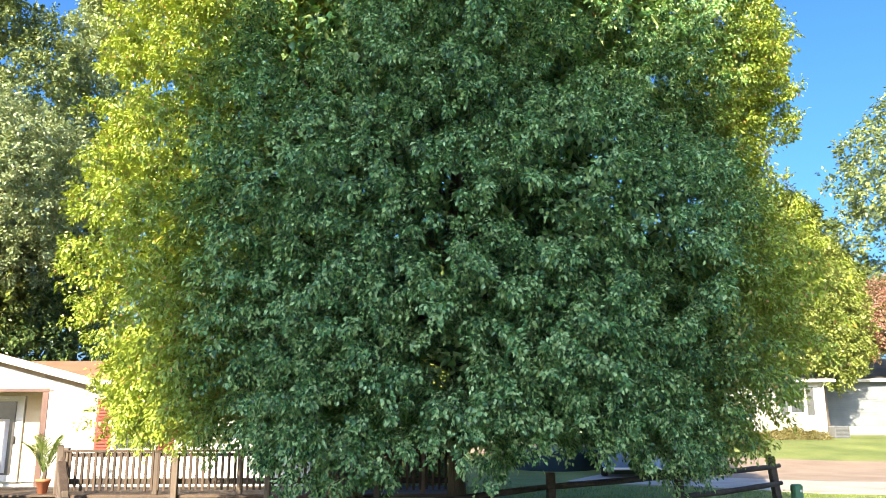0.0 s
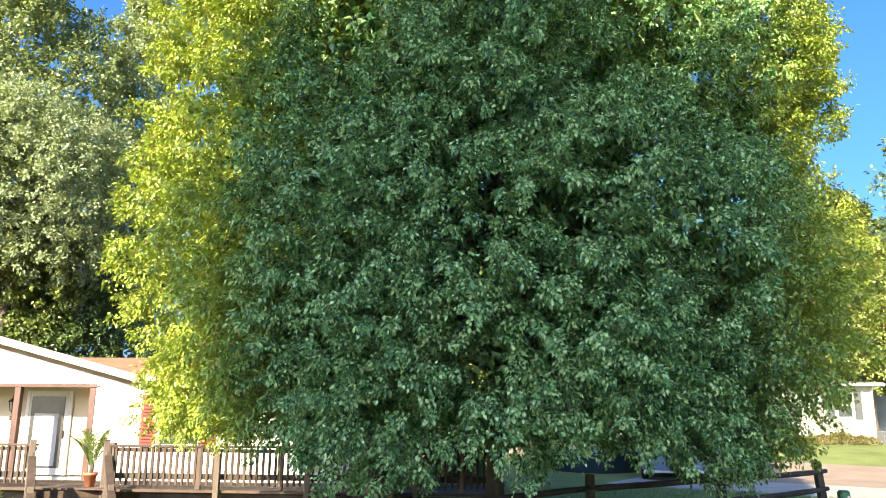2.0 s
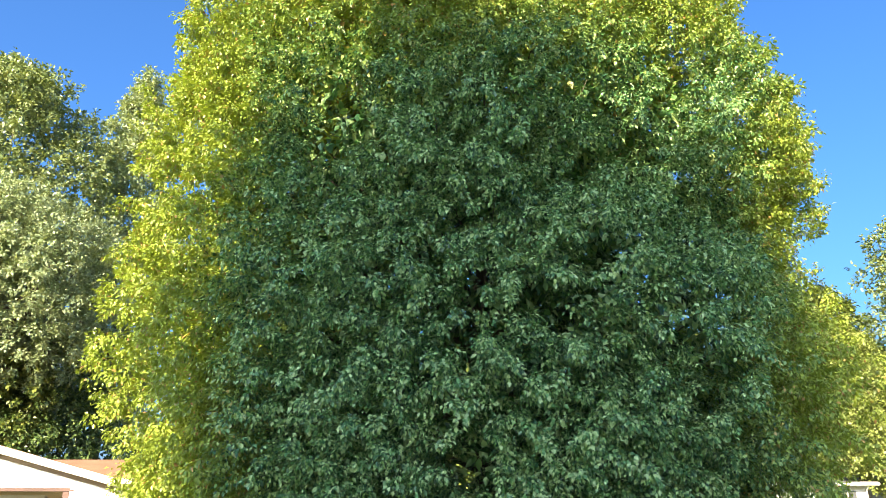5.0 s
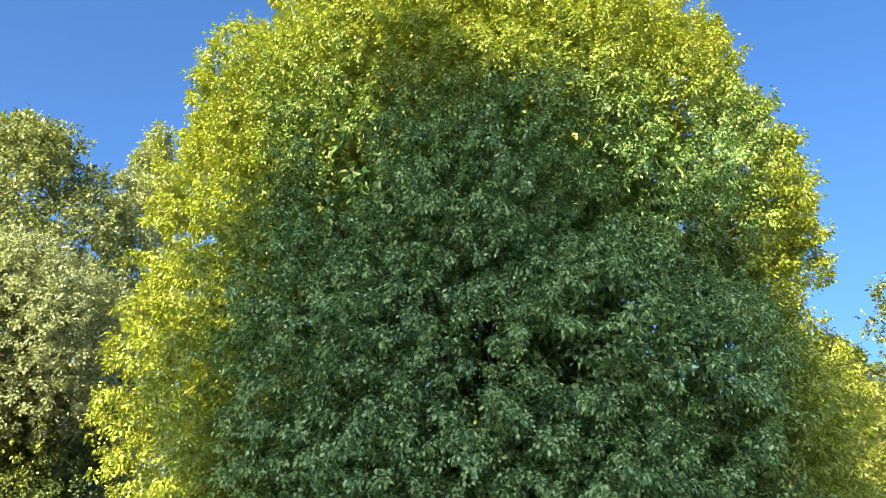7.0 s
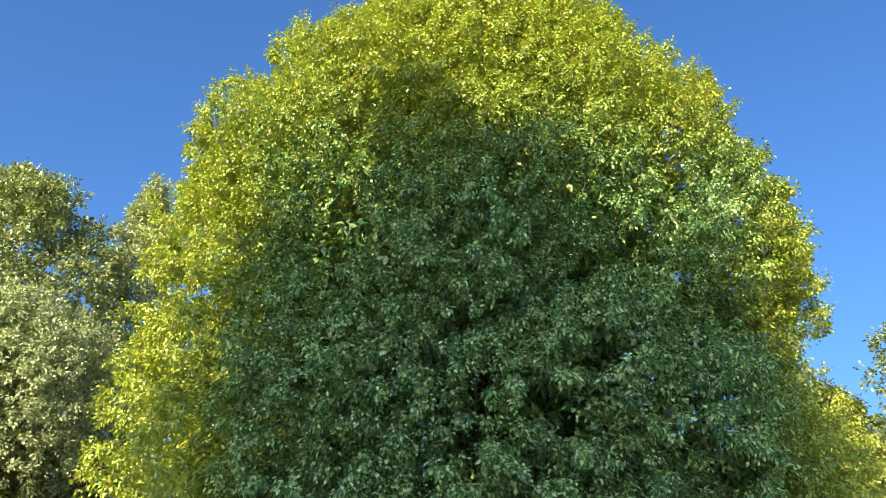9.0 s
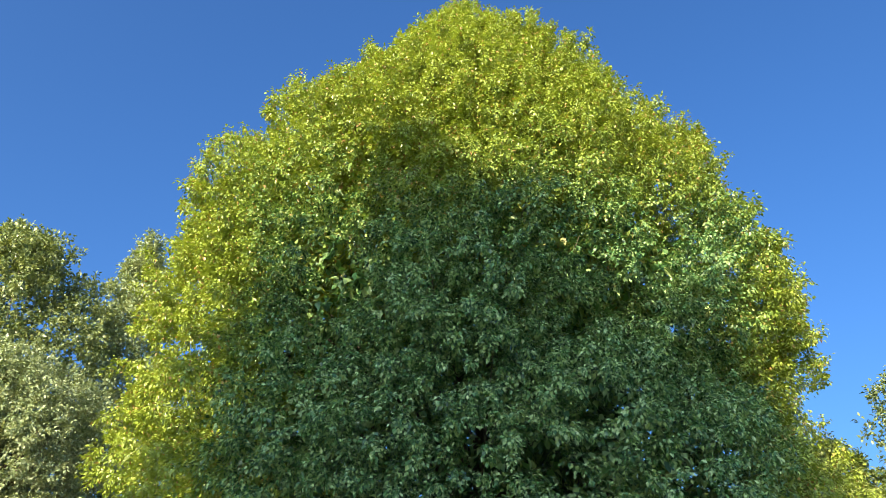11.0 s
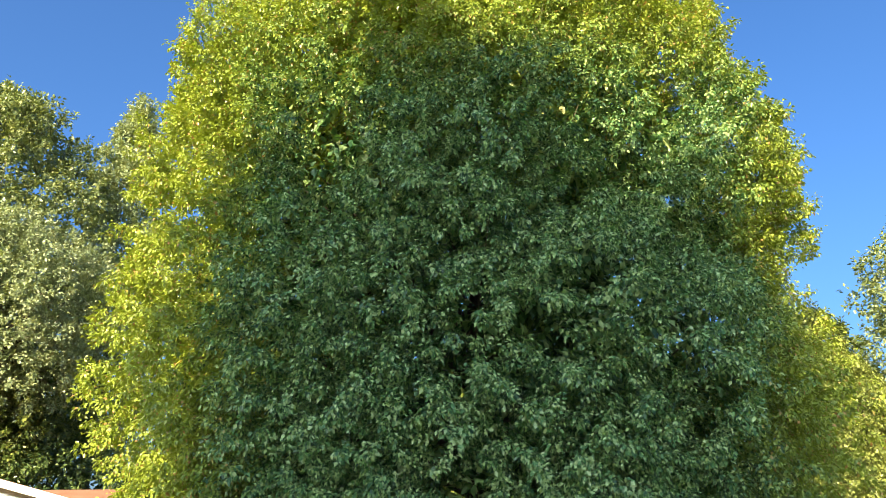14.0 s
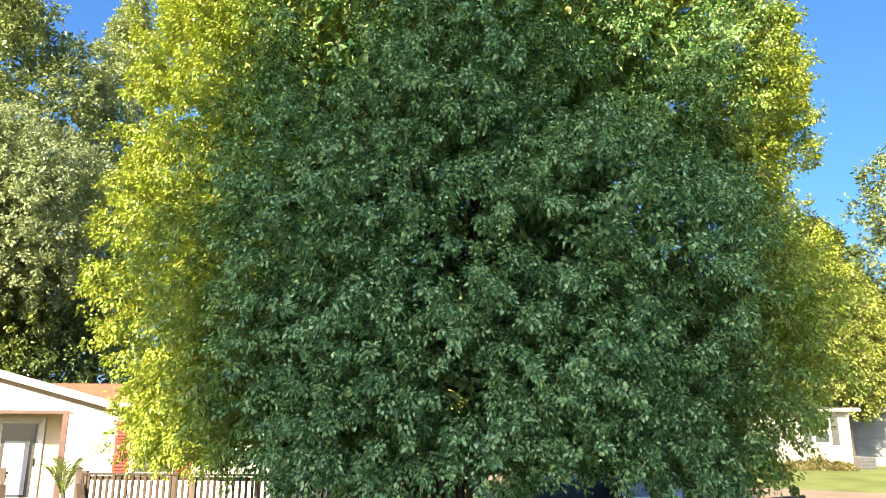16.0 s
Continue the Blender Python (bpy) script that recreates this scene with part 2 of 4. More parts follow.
def lathe(bm, profile, sides=24, at=(0, 0, 0)):
    rings = [[bm.verts.new((at[0] + r * math.cos(2 * math.pi * k / sides), at[1] + r * math.sin(2 * math.pi * k / sides), at[2] + z))
              for k in range(sides)] for r, z in profile]
    for a, b in zip(rings, rings[1:]):
        for k in range(sides):
            bm.faces.new((a[k], a[(k + 1) % sides], b[(k + 1) % sides], b[k]))
    bm.faces.new(rings[0][::-1])
    bm.faces.new(rings[-1])
    return bm


def leaf_mesh(name, base, axis, normal, length, width, material, parent, fold=0.25):
    """Many leaves in one mesh: each a pointed blade of four corners, folded along its midrib."""
    n = len(base)
    axis /= np.linalg.norm(axis, axis=1)[:, None] + 1e-9
    side = np.cross(axis, normal)
    side /= np.linalg.norm(side, axis=1)[:, None] + 1e-9
    up = np.cross(side, axis)
    L, W = length[:, None], width[:, None]
    v = np.empty((n, 4, 3), np.float32)
    v[:, 0] = base
    mid = base + axis * L * 0.42
    v[:, 1] = mid - side * W * 0.5 + up * W * fold
    v[:, 2] = base + axis * L
    v[:, 3] = mid + side * W * 0.5 + up * W * fold
    me = bpy.data.meshes.new(name)
    me.vertices.add(n * 4)
    me.vertices.foreach_set("co", v.ravel())
    me.loops.add(n * 6)
    i = np.arange(n, dtype=np.int32)[:, None] * 4
    me.loops.foreach_set("vertex_index", np.concatenate([i, i + 1, i + 2, i, i + 2, i + 3], 1).ravel())
    me.polygons.add(n * 2)
    me.polygons.foreach_set("loop_start", np.arange(n * 2, dtype=np.int32) * 3)
    me.update(calc_edges=True)
    me.materials.append(material)
    ob = new(name, me)
    ob.parent = parent
    return tagged(ob, kind="stuff")


def unit(a):
    return a / (np.linalg.norm(a, axis=-1, keepdims=True) + 1e-9)


def sprays_to_leaves(rs, c, out, per, spray, leaf, lift, hang):
    """Leaves round short twigs that grow from the spray centres c in the directions out."""
    n = len(c)
    twig = unit(out + lift[:, None] * np.array([0, 0, 1.0]) + rs.normal(0, 0.45, (n, 3)))
    k = np.repeat(np.arange(n), per)
    m = len(k)
    along = rs.uniform(0.0, 1.0, m)
    size = rs.uniform(0.75, 1.3, n)[k]
    spread = unit(rs.normal(0, 1, (m, 3)))
    p = c[k] + twig[k] * (along * spray * size)[:, None] + spread * (spray * 0.34 * size * rs.uniform(0.1, 1, m) ** 0.7)[:, None]
    p[:, 2] -= (along ** 2) * spray * 0.25
    axis = unit(spread * 0.75 + out[k] * 0.3 + rs.normal(0, 0.3, (m, 3)) + np.array([0, 0, -hang]))
    normal = unit(out[k] * 0.9 + spread * 0.4 + np.array([0, 0, 0.7]) + rs.normal(0, 0.5, (m, 3)))
    L = leaf * rs.uniform(0.7, 1.3, m)
    return p, axis, normal, L, L * rs.uniform(0.5, 0.72, m)


def grow_tree(name, x, y, z, profile, label, material, seed, lobes, lobe_r, sprays, per, leaf, spray, trunk_r, limbs,
              spikes=0, front=0.0, hang=0.8, tall=1.25, bare=None, inner=0.15, category="tree", group="", more=(), coarse=None, brow=0.0, spike_size=1.0, full=1.0, deepest=1.35, near=0.70,
              right=None, shift=0.0, deep_y=1.0, leaders=(), fine_to=1.2, gather=0.0):
    """A tree with a tapered trunk, limbs that rise from it and a crown of many leaves in billows.
    profile: (height, radius) pairs of the crown; front: how much thinner the side away from -y is leaved;
    right: the profile on the +x side where it differs; shift: how far the crown's middle stands from the trunk; deep_y: depth
    of the crown over its width; leaders: (side, height) of upright shoots on the crown's rim;
    gather: how much fuller the -y side is."""
    rs = np.random.RandomState(seed)
    root = thing(name, x, y, z, label, category, group)
    ph, pr = np.array(profile).T
    zs = np.linspace(ph[0], ph[-1], 400)
    rz = np.interp(zs, ph, pr)
    qh, qr = np.array(right or profile).T

    def radius(h, turn):
        """The crown's radius at a height, towards a side."""
        w = 0.5 + 0.5 * np.tanh(3 * np.cos(turn))
        return (1 - w) * np.interp(h, ph, pr) + w * np.interp(h, qh, qr)
    area = np.cumsum(rz + 0.15)
    area /= area[-1]
    # billows spread over the crown's outline
    i = np.arange(lobes)
    lz = np.interp((i + 0.5) / lobes, area, zs)
    la = i * 2.39996 + rs.uniform(-0.3, 0.3, lobes)
    la = (la + 1.5 * math.pi) % (2 * math.pi) - math.pi
    la = la * (1 - gather + gather * np.abs(la) / math.pi) - 0.5 * math.pi
    lr = radius(lz, la)
    rad = lobe_r * rs.uniform(0.7, 1.25, lobes)
    rad = np.minimum(rad, lr * 0.75 + 0.25)
    dist = np.maximum(lr - rad * 0.8, 0) * rs.uniform(0.88, 1.07, lobes)
    lc = np.stack([np.cos(la) * dist, np.sin(la) * dist, lz - rad * 0.1], 1)
    stretch = np.full(lobes, tall)
    if spikes:
        sz = rs.uniform(ph[0] + 0.5 * (ph[-1] - ph[0]), ph[-1] - 0.1, spikes)
        sa = rs.uniform(0, 2 * math.pi, spikes)
        sr = radius(sz, sa)
        lc = np.concatenate([lc, np.stack([np.cos(sa) * (sr - 0.2), np.sin(sa) * (sr - 0.2), sz], 1)])
        rad = np.concatenate([rad, rs.uniform(0.3, 0.55, spikes) * spike_size])
        stretch = np.concatenate([stretch, np.full(spikes, 2.0)])
    for dx, dy, dz, r in more:
        lc, rad, stretch = np.concatenate([lc, [[dx, dy, dz]]]), np.append(rad, r), np.append(stretch, 1.2)
    C, O = [], []
    for c, r, st in zip(lc, rad, stretch):
        low = c[2] < ph[0] + 2.6
        cnt = max(int(sprays * (r / lobe_r) ** 2 * (1.1 if low else full)), 5)
        d = unit(rs.normal(0, 1, (cnt * 2, 3)))
        o = unit(np.array([c[0], c[1], (c[2] - ph[0]) * 0.25 + 0.1]))
        d = d[(d @ unit(o + np.array([0, 0, brow * (0.5 if low else 1.0)]))) > (-0.3 if low else -0.12)][:cnt]
        C.append(c + d * np.array([r, r, r * st]) * rs.uniform(0.72, 1.02, (len(d), 1)))
        O.append(unit(d * 0.7 + o * 0.5))
    for side, tip in leaders:
        a = math.asin(side / 12.2)
        foot = np.array([12.2 * math.cos(a) * math.sin(a), -12.2 * math.sin(a) ** 2, tip - 0.22])
        f = rs.uniform(0, 1, 42) ** 0.8
        wide, q = (0.05 + 0.40 * f) * rs.uniform(0.4, 1.05, 42), rs.uniform(0, 2 * math.pi, 42)
        C.append(foot + np.stack([np.cos(q) * wide - 0.12 * math.copysign(1, side) * f, np.sin(q) * wide + 0.25 * f, -0.12 - 1.15 * f], 1))
        O.append(unit(np.stack([np.cos(q), np.sin(q), 0.9 + 0 * q], 1)))
    # leaves inside, along the limbs
    cnt = int(sum(map(len, C)) * inner)
    iz = ph[0] + 0.25 + (ph[-1] - ph[0] - 0.65) * rs.uniform(0, 1, cnt) ** deepest
    ia = rs.uniform(0, 2 * math.pi, cnt)
    ir = radius(iz, ia) * rs.uniform(0.25, near, cnt)
    C.append(np.stack([np.cos(ia) * ir, np.sin(ia) * ir, iz], 1))
    O.append(unit(np.stack([np.cos(ia), np.sin(ia), 0.2 + 0 * ia], 1)))
    deep = np.arange(sum(map(len, C))) >= sum(map(len, C)) - cnt
    C, O = np.concatenate(C), np.concatenate(O)
    C[:, 1] *= deep_y
    C[:, 0] += shift
    lc = lc * np.array([1, deep_y, 1]) + np.array([shift, 0, 0])
    keep = C[:, 2] > ph[0] - 0.45
    if front:
        keep &= rs.uniform(0, 1, len(C)) > front * np.clip((C[:, 1] - 0.5) / 2.0, 0, 1)
    if bare:
        keep &= bare(C)
    C, O, deep = C[keep], O[keep], deep[keep]
    lift = np.interp(C[:, 2], [ph[0], ph[-1]], [0.0, 1.1])
    if coarse:
        far = deep | (C[:, 1] > fine_to)
        leaf_mesh("inner_crown", *sprays_to_leaves(rs, C[far], O[far], coarse[0], spray * 1.3, coarse[1], lift[far], hang), material, root)
        C, O, lift = C[~far], O[~far], lift[~far]
    leaf_mesh("crown", *sprays_to_leaves(rs, C, O, per, spray, leaf, lift, hang), material, root)
    # trunk and limbs
    top = ph[-1]
    fork = ph[0] + 0.12 * (top - ph[0])
    bm = bmesh.new()
    pts, radii = [], []
    for k in range(9):
        f = k / 8
        pts.append((math.sin(f * 5 + seed) * 0.12 * f * trunk_r / 0.16, math.cos(f * 4 + seed) * 0.12 * f * trunk_r / 0.16, -0.2 + f * (top * 0.7)))
        radii.append(trunk_r * ((1.35 if k == 0 else 1.0) * (1 - f) ** 0.8 + 0.06))
    part("trunk", add_tube(bm, pts, radii, 12), BARK, root, "dark grey-brown furrowed trunk", True)
    order = rs.permutation(lobes)[:limbs]
    for q in order:
        end = Vector(lc[q])
        f = rs.uniform(0.15, 0.6)
        zz = min(fork + f * (end.z - fork) * 0.8, top * 0.7) if end.z > fork else fork
        zz = max(min(zz, end.z - 0.2), 0.6 * fork)
        g = min(max((zz + 0.2) / (top * 0.7), 0), 1) * 8
        a, b2 = int(g), min(int(g) + 1, 8)
        s0 = Vector(pts[a]).lerp(Vector(pts[b2]), g - a)
        mids = [s0]
        for h in (0.25, 0.5, 0.75, 1.0):
            p = s0.lerp(end, h)
            p.z += math.sin(h * math.pi) * 0.18 * (end - s0).length * (-0.5 if end.z > zz + 1 else 0.4)
            p += Vector(rs.normal(0, 0.06, 3)) * (end - s0).length * 0.4
            mids.append(p)
        r0 = trunk_r * rs.uniform(0.25, 0.42)
        part("limb", add_tube(bmesh.new(), mids, [r0, r0 * 0.75, r0 * 0.5, r0 * 0.3, r0 * 0.12], 7), BARK, root, "", True)
    return root


def smooth01(a, b, v):
    t = np.clip((np.asarray(v, float) - a) / (b - a), 0, 1)
    return t * t * (3 - 2 * t)


def ground_z(x, y):
    """The lie of the land: a dip before the porch house, a rise beyond the road."""
    return (-0.65 * smooth01(-0.5, -4.5, x) * smooth01(9.5, 14, y) * (1 - smooth01(40, 60, y))
            + 0.85 * smooth01(25, 37, y) * smooth01(-12, 4, x))


# ---- ground, road, drive ----
def sheet(name, xs, ys, material, lift, label, outline=None):
    bm = bmesh.new()
    grid = [[bm.verts.new((x, y, float(ground_z(x, y)) + lift)) for x in xs] for y in ys]
    for r0, r1 in zip(grid, grid[1:]):
        for k in range(len(xs) - 1):
            bm.faces.new((r0[k], r0[k + 1], r1[k + 1], r1[k]))
    return tagged(part(name, bm, material, None, "", True), label, name.split("_")[0], kind="structure")


gx = [-900, -300, -120, -60, -40] + list(np.arange(-30, 41, 1.0)) + [50, 70, 120, 300, 900]
gy = [-900, -300, -120, -60, -30, -20] + list(np.arange(-10, 51, 1.0)) + [60, 80, 120, 300, 900, 2500]
sheet("ground", gx, gy, GRASS, 0.0, "green mown lawn with thin dry patches")


def strip(name, edge, material, lift, thick, label, category):
    """A flat slab between pairs of edge points ((x, y), (x, y)), that follows the ground."""
    bm = bmesh.new()
    rows, dense = [], []
    for (a, b), (c, d) in zip(edge, edge[1:]):
        steps = max(int(max(math.dist(a, c), math.dist(b, d)) / 1.2), 1)
        dense += [tuple((p[0] + (q[0] - p[0]) * j / steps, p[1] + (q[1] - p[1]) * j / steps) for p, q in ((a, c), (b, d))) for j in range(steps)]
    for (a, b) in dense + [edge[-1]]:
        row = []
        for k in range(7):
            x, y = a[0] + (b[0] - a[0]) * k / 6, a[1] + (b[1] - a[1]) * k / 6
            row.append((x, y, float(ground_z(x, y)) + lift))
        rows.append(row)
    tops = [[bm.verts.new(p) for p in r] for r in rows]
    lows = [[bm.verts.new((p[0], p[1], p[2] - thick)) for p in r] for r in rows]
    for t0, t1 in zip(tops, tops[1:]):
        for k in range(6):
            bm.faces.new((t0[k], t0[k + 1], t1[k + 1], t1[k]))
    for k in (0, 6):
        for (t0, t1, l0, l1) in zip(tops, tops[1:], lows, lows[1:]):
            bm.faces.new((t0[k], t1[k], l1[k], l0[k]))
    bmesh.ops.recalc_face_normals(bm, faces=bm.faces)
    return tagged(part(name, bm, material, None), label, category, kind="structure")


strip("pavement", [((3.4, 22.4), (5.0, 25.4)), ((6.0, 20.4), (8.0, 23.6)), ((8.6, 18.5), (10.3, 21.9)), ((20, 16.6), (20, 20.4)), ((70, 12), (70, 16))],
      CONCRETE, 0.03, 0.1, "pale concrete drive apron beside the road", "pavement")
strip("road", [((-40, 44), (-38, 52)), ((-8, 38), (-5, 45)), ((5.5, 28.5), (7, 34.5)), ((8.0, 23.6), (10, 30.2)), ((10.3, 21.9), (13.7, 29.0)), ((20, 20.4), (24, 27.8)), ((70, 16), (70, 24))],
      ROAD, 0.015, 0.1, "sun-bleached tan road surface", "road")


# ---- the porch house with its deck ----
WALL_Y, DOOR_Y, DECK_Y, DECK_Z = 17.6, 18.8, 15.5, 0.28
house = thing("porch_house", -6, WALL_Y, -0.6, "white clapboard single-storey house with brown roof and red shutters", "house")


def world_part(name, bm, material, parent, label="", smooth=False):
    """A part whose mesh is given in world metres."""
    m = Matrix.Identity(4)
    p = parent
    while p is not None:
        m = p.matrix_basis @ m
        p = p.parent
    bmesh.ops.transform(bm, matrix=m.inverted(), verts=bm.verts)
    return part(name, bm, material, parent, label, smooth)


def clapboards(parent, x0, x1, y, z0, z1, step=0.115, material=None, gap=None, face=-1):
    """Lapped boards on a wall that faces -y, each an object; gap(z) gives the stretch of x left free."""
    n = int((z1 - z0) / step)
    for k in range(n):
        z = z0 + k * step
        spans = [(x0, x1)]
        if gap:
            g = gap(z + step / 2)
            if g:
                spans = [(x0, g[0]), (g[1], x1)] if g[1] < x1 else [(x0, min(g[0], x1))]
        for a, b in spans:
            if b - a < 0.05:
                continue
            bm = bmesh.new()
            v = [bm.verts.new(p) for p in ((a, y, z), (b, y, z), (b, y, z + step * 1.05), (a, y, z + step * 1.05),
                                          (a, y - 0.026, z), (b, y - 0.026, z), (b, y - 0.006, z + step * 1.05), (a, y - 0.006, z + step * 1.05))]
            for f in ((4, 5, 6, 7), (0, 1, 5, 4), (0, 4, 7, 3), (1, 2, 6, 5), (3, 7, 6, 2)):
                bm.faces.new([v[i] for i in f])
            world_part("board", bm, material or SIDING, parent)


# solid walls behind the boards
wall = world_part("wall", box(-16.0, -13.6, WALL_Y + 0.001, WALL_Y + 0.16, -0.6, 2.45), SIDING, house)
wall_b = world_part("wall", box(-8.72, -2.9, WALL_Y + 0.001, WALL_Y + 0.16, -0.6, 2.5), SIDING, house)
world_part("wall", box(-16.0, -2.9, DOOR_Y + 0.1, DOOR_Y + 0.25, -0.6, 2.45), SIDING, house)
world_part("wall", box(-8.74, -8.6, WALL_Y + 0.16, DOOR_Y + 0.1, -0.6, 2.45), SIDING, house)
world_part("wall", box(-3.06, -2.9, WALL_Y + 0.16, 23, -0.6, 2.45), SIDING, house)
clapboards(wall_b, -8.70, -2.9, WALL_Y, 0.15, 2.45, gap=lambda z: (-7.66, -5.9) if 1.0 < z < 2.15 else None)
wall_c = world_part("wall", box(-10.6, -8.74, DOOR_Y + 0.04, DOOR_Y + 0.09, 2.24, 2.45), SIDING, house, "tan boards over the door")
clapboards(wall_c, -14.2, -8.74, DOOR_Y + 0.04, 0.3, 2.4, material=CREAM, gap=lambda z: (-10.98, -9.83) if z < 2.26 else None)
world_part("foundation", box(-16, -2.9, WALL_Y - 0.05, WALL_Y - 0.001, -0.75, 0.16), BROWN_TRIM, house, "dark brown skirting below the wall")
# porch gable above the beam
bm = bmesh.new()
prof = [(-15.2, 2.37), (-7.75, 2.37), (-7.75, 2.5), (-11.5, 3.46), (-15.2, 2.5)]
a = [bm.verts.new((x, WALL_Y - 0.03, z)) for x, z in prof]
b = [bm.verts.new((x, WALL_Y + 0.13, z)) for x, z in prof]
bm.faces.new(a)
bm.faces.new(b[::-1])
for k in range(5):
    bm.faces.new((a[k], b[k], b[(k + 1) % 5], a[(k + 1) % 5]))
gable = world_part("gable", bm, SIDING, house)
for k in range(9):
    z = 2.40 + k * 0.115
    half = (3.46 - z - 0.1) / 0.257
    if half > 0.1:
        world_part("board", box(-11.5 - half, -11.5 + min(half, 3.75), WALL_Y - 0.05, WALL_Y - 0.03, z, z + 0.105, 0.004), SIDING, gable)
world_part("beam", box(-15.2, -8.62, WALL_Y - 0.02, WALL_Y + 0.14, 2.30, 2.372), BROWN_TRIM, house, "brown painted porch beam")
world_part("ceiling_board", box(-15.2, -8.74, WALL_Y + 0.14, DOOR_Y + 0.1, 2.36, 2.40), TRIMW, house)
for s in (1, -1):
    m = Matrix.Translation((-11.5, 0, 3.46)) @ Matrix.Rotation(s * math.atan(0.257), 4, 'Y')
    world_part("rake", box(min(0, s * 4.05), max(0, s * 4.05), WALL_Y - 0.36, WALL_Y - 0.32, -0.06, 0.10, 0.006, m), TRIMW, house, "white rake board")
    # added strip that paints the shaded soffit as a tan band
    world_part("shade_strip", box(min(0, s * 3.9), max(0, s * 3.9), WALL_Y - 0.075, WALL_Y - 0.055, -0.17, -0.03, 0.004, m), SOFFIT_SHADE, house, "tan strip painted as the soffit's shade under the rake")
    world_part("soffit", box(min(0, s * 4.0), max(0, s * 4.0), WALL_Y - 0.32, WALL_Y - 0.02, -0.03, 0.0, 0, m), TRIMW, house)
    world_part("roof", box(min(0, s * 4.1), max(0, s * 4.1), WALL_Y - 0.31, WALL_Y + 0.12, 0.02, 0.085, 0, m), SHINGLE, house, "brown asphalt shingle roof")
# main roof, ridge along the front
for xa, y0, y1, z0, z1 in ((-7.72, WALL_Y - 0.35, WALL_Y + 0.15, 2.47, 2.57), (-10.9, WALL_Y + 0.15, 19.9, 2.57, 3.06), (-10.9, 19.9, 23.2, 3.06, 2.4)):
    bm = bmesh.new()
    v = [bm.verts.new(p) for p in ((xa, y0, z0), (-2.6, y0, z0), (-2.6, y1, z1), (xa, y1, z1), (xa, y0, z0 + 0.09), (-2.6, y0, z0 + 0.09), (-2.6, y1, z1 + 0.09), (xa, y1, z1 + 0.09))]
    for f in ((3, 2, 1, 0), (4, 5, 6, 7), (0, 1, 5, 4), (1, 2, 6, 5), (2, 3, 7, 6), (3, 0, 4, 7)):
        bm.faces.new([v[i] for i in f])
    world_part("roof", bm, SHINGLE, house, "brown asphalt shingle roof")
world_part("roof", box(-15.4, -9.4, WALL_Y + 0.12, 23, 2.42, 2.5), SHINGLE, house)
world_part("gutter", box(-7.7, -2.6, WALL_Y - 0.42, WALL_Y - 0.345, 2.44, 2.55, 0.01), TRIMW, house)
for x in (-13.5, -10.55, -8.8):
    world_part("porch_post", box(x - 0.07, x + 0.07, WALL_Y, WALL_Y + 0.14, DECK_Z, 2.30, 0.008), BROWN_TRIM, house, "brown painted porch post")
# door
door = world_part("door", box(-10.92, -9.98, DOOR_Y, DOOR_Y + 0.05, 0.30, 2.18, 0.006), TRIMW, house, "white storm door with a tall glass pane")
# dark pane and pale panel paint the porch's shadow line on the glass
world_part("pane", box(-10.87, -10.04, DOOR_Y - 0.012, DOOR_Y - 0.002, 0.45, 2.12, 0.004), SHADED_PANE, door, "dark glass pane with porch shade put in its colour")
world_part("sunlit_patch", box(-10.77, -10.17, DOOR_Y - 0.018, DOOR_Y - 0.0125, 0.50, 1.72, 0.002), SUNLIT_PANE, door, "pale panel painted as the sunlit part of the pane")
world_part("door_handle", box(-10.05, -10.0, DOOR_Y - 0.06, DOOR_Y - 0.01, 1.15, 1.33, 0.008), BLACK, door)
for x0, x1, z0, z1 in ((-11.0, -10.92, 0.29, 2.26), (-9.98, -9.86, 0.29, 2.26), (-10.92, -9.98, 2.18, 2.26)):
    world_part("door_frame", box(x0, x1, DOOR_Y - 0.02, DOOR_Y + 0.06, z0, z1, 0.006), TRIMW, house)
# windows with red shutters
for wx in (-6.75,):
    win = world_part("window", box(wx - 0.45, wx + 0.45, WALL_Y - 0.01, WALL_Y + 0.05, 1.05, 2.1), GLASS, house, "white-framed sash window")
    for x0, x1, z0, z1 in ((-0.5, -0.42, 1.0, 2.15), (0.42, 0.5, 1.0, 2.15), (-0.42, 0.42, 1.0, 1.07), (-0.42, 0.42, 2.08, 2.15), (-0.42, 0.42, 1.55, 1.6)):
        world_part("window_frame", box(wx + x0, wx + x1, WALL_Y - 0.035, WALL_Y - 0.005, z0, z1, 0.004), TRIMW, win)
    for s in (-1, 1):
        c = wx + s * 0.69
        sh = world_part("shutter", box(c - 0.18, c + 0.18, WALL_Y - 0.045, WALL_Y - 0.023, 1.0, 2.15, 0.005), REDSHUT, house, "red louvred shutter")
        for k in range(14):
            z = 1.07 + k * 0.073
            world_part("slat", box(c - 0.13, c + 0.13, -0.012, 0.012, -0.006, 0.006, 0, Matrix.Translation((0, WALL_Y - 0.05, z + 0.03)) @ Matrix.Rotation(0.6, 4, 'X')), REDSHUT, sh)

# porch lamp
BRONZE = surface("aged_bronze", (0.05, 0.032, 0.022), (0.10, 0.065, 0.042), 0.5, 8, 60, 0.2, 0.002, metal=0.6)
FROST = surface("frosted_glass", (0.34, 0.30, 0.24), (0.42, 0.38, 0.31), 0.25, 4, 30, 0.05, 0.002)
lamp = thing("wall_lantern", -11.28, DOOR_Y, 1.88, "aged bronze wall lantern with frosted panes beside the door", "lantern")
part("back_plate", box(-0.045, 0.045, 0.0, 0.04, 0.02, 0.26, 0.008), BRONZE, lamp)
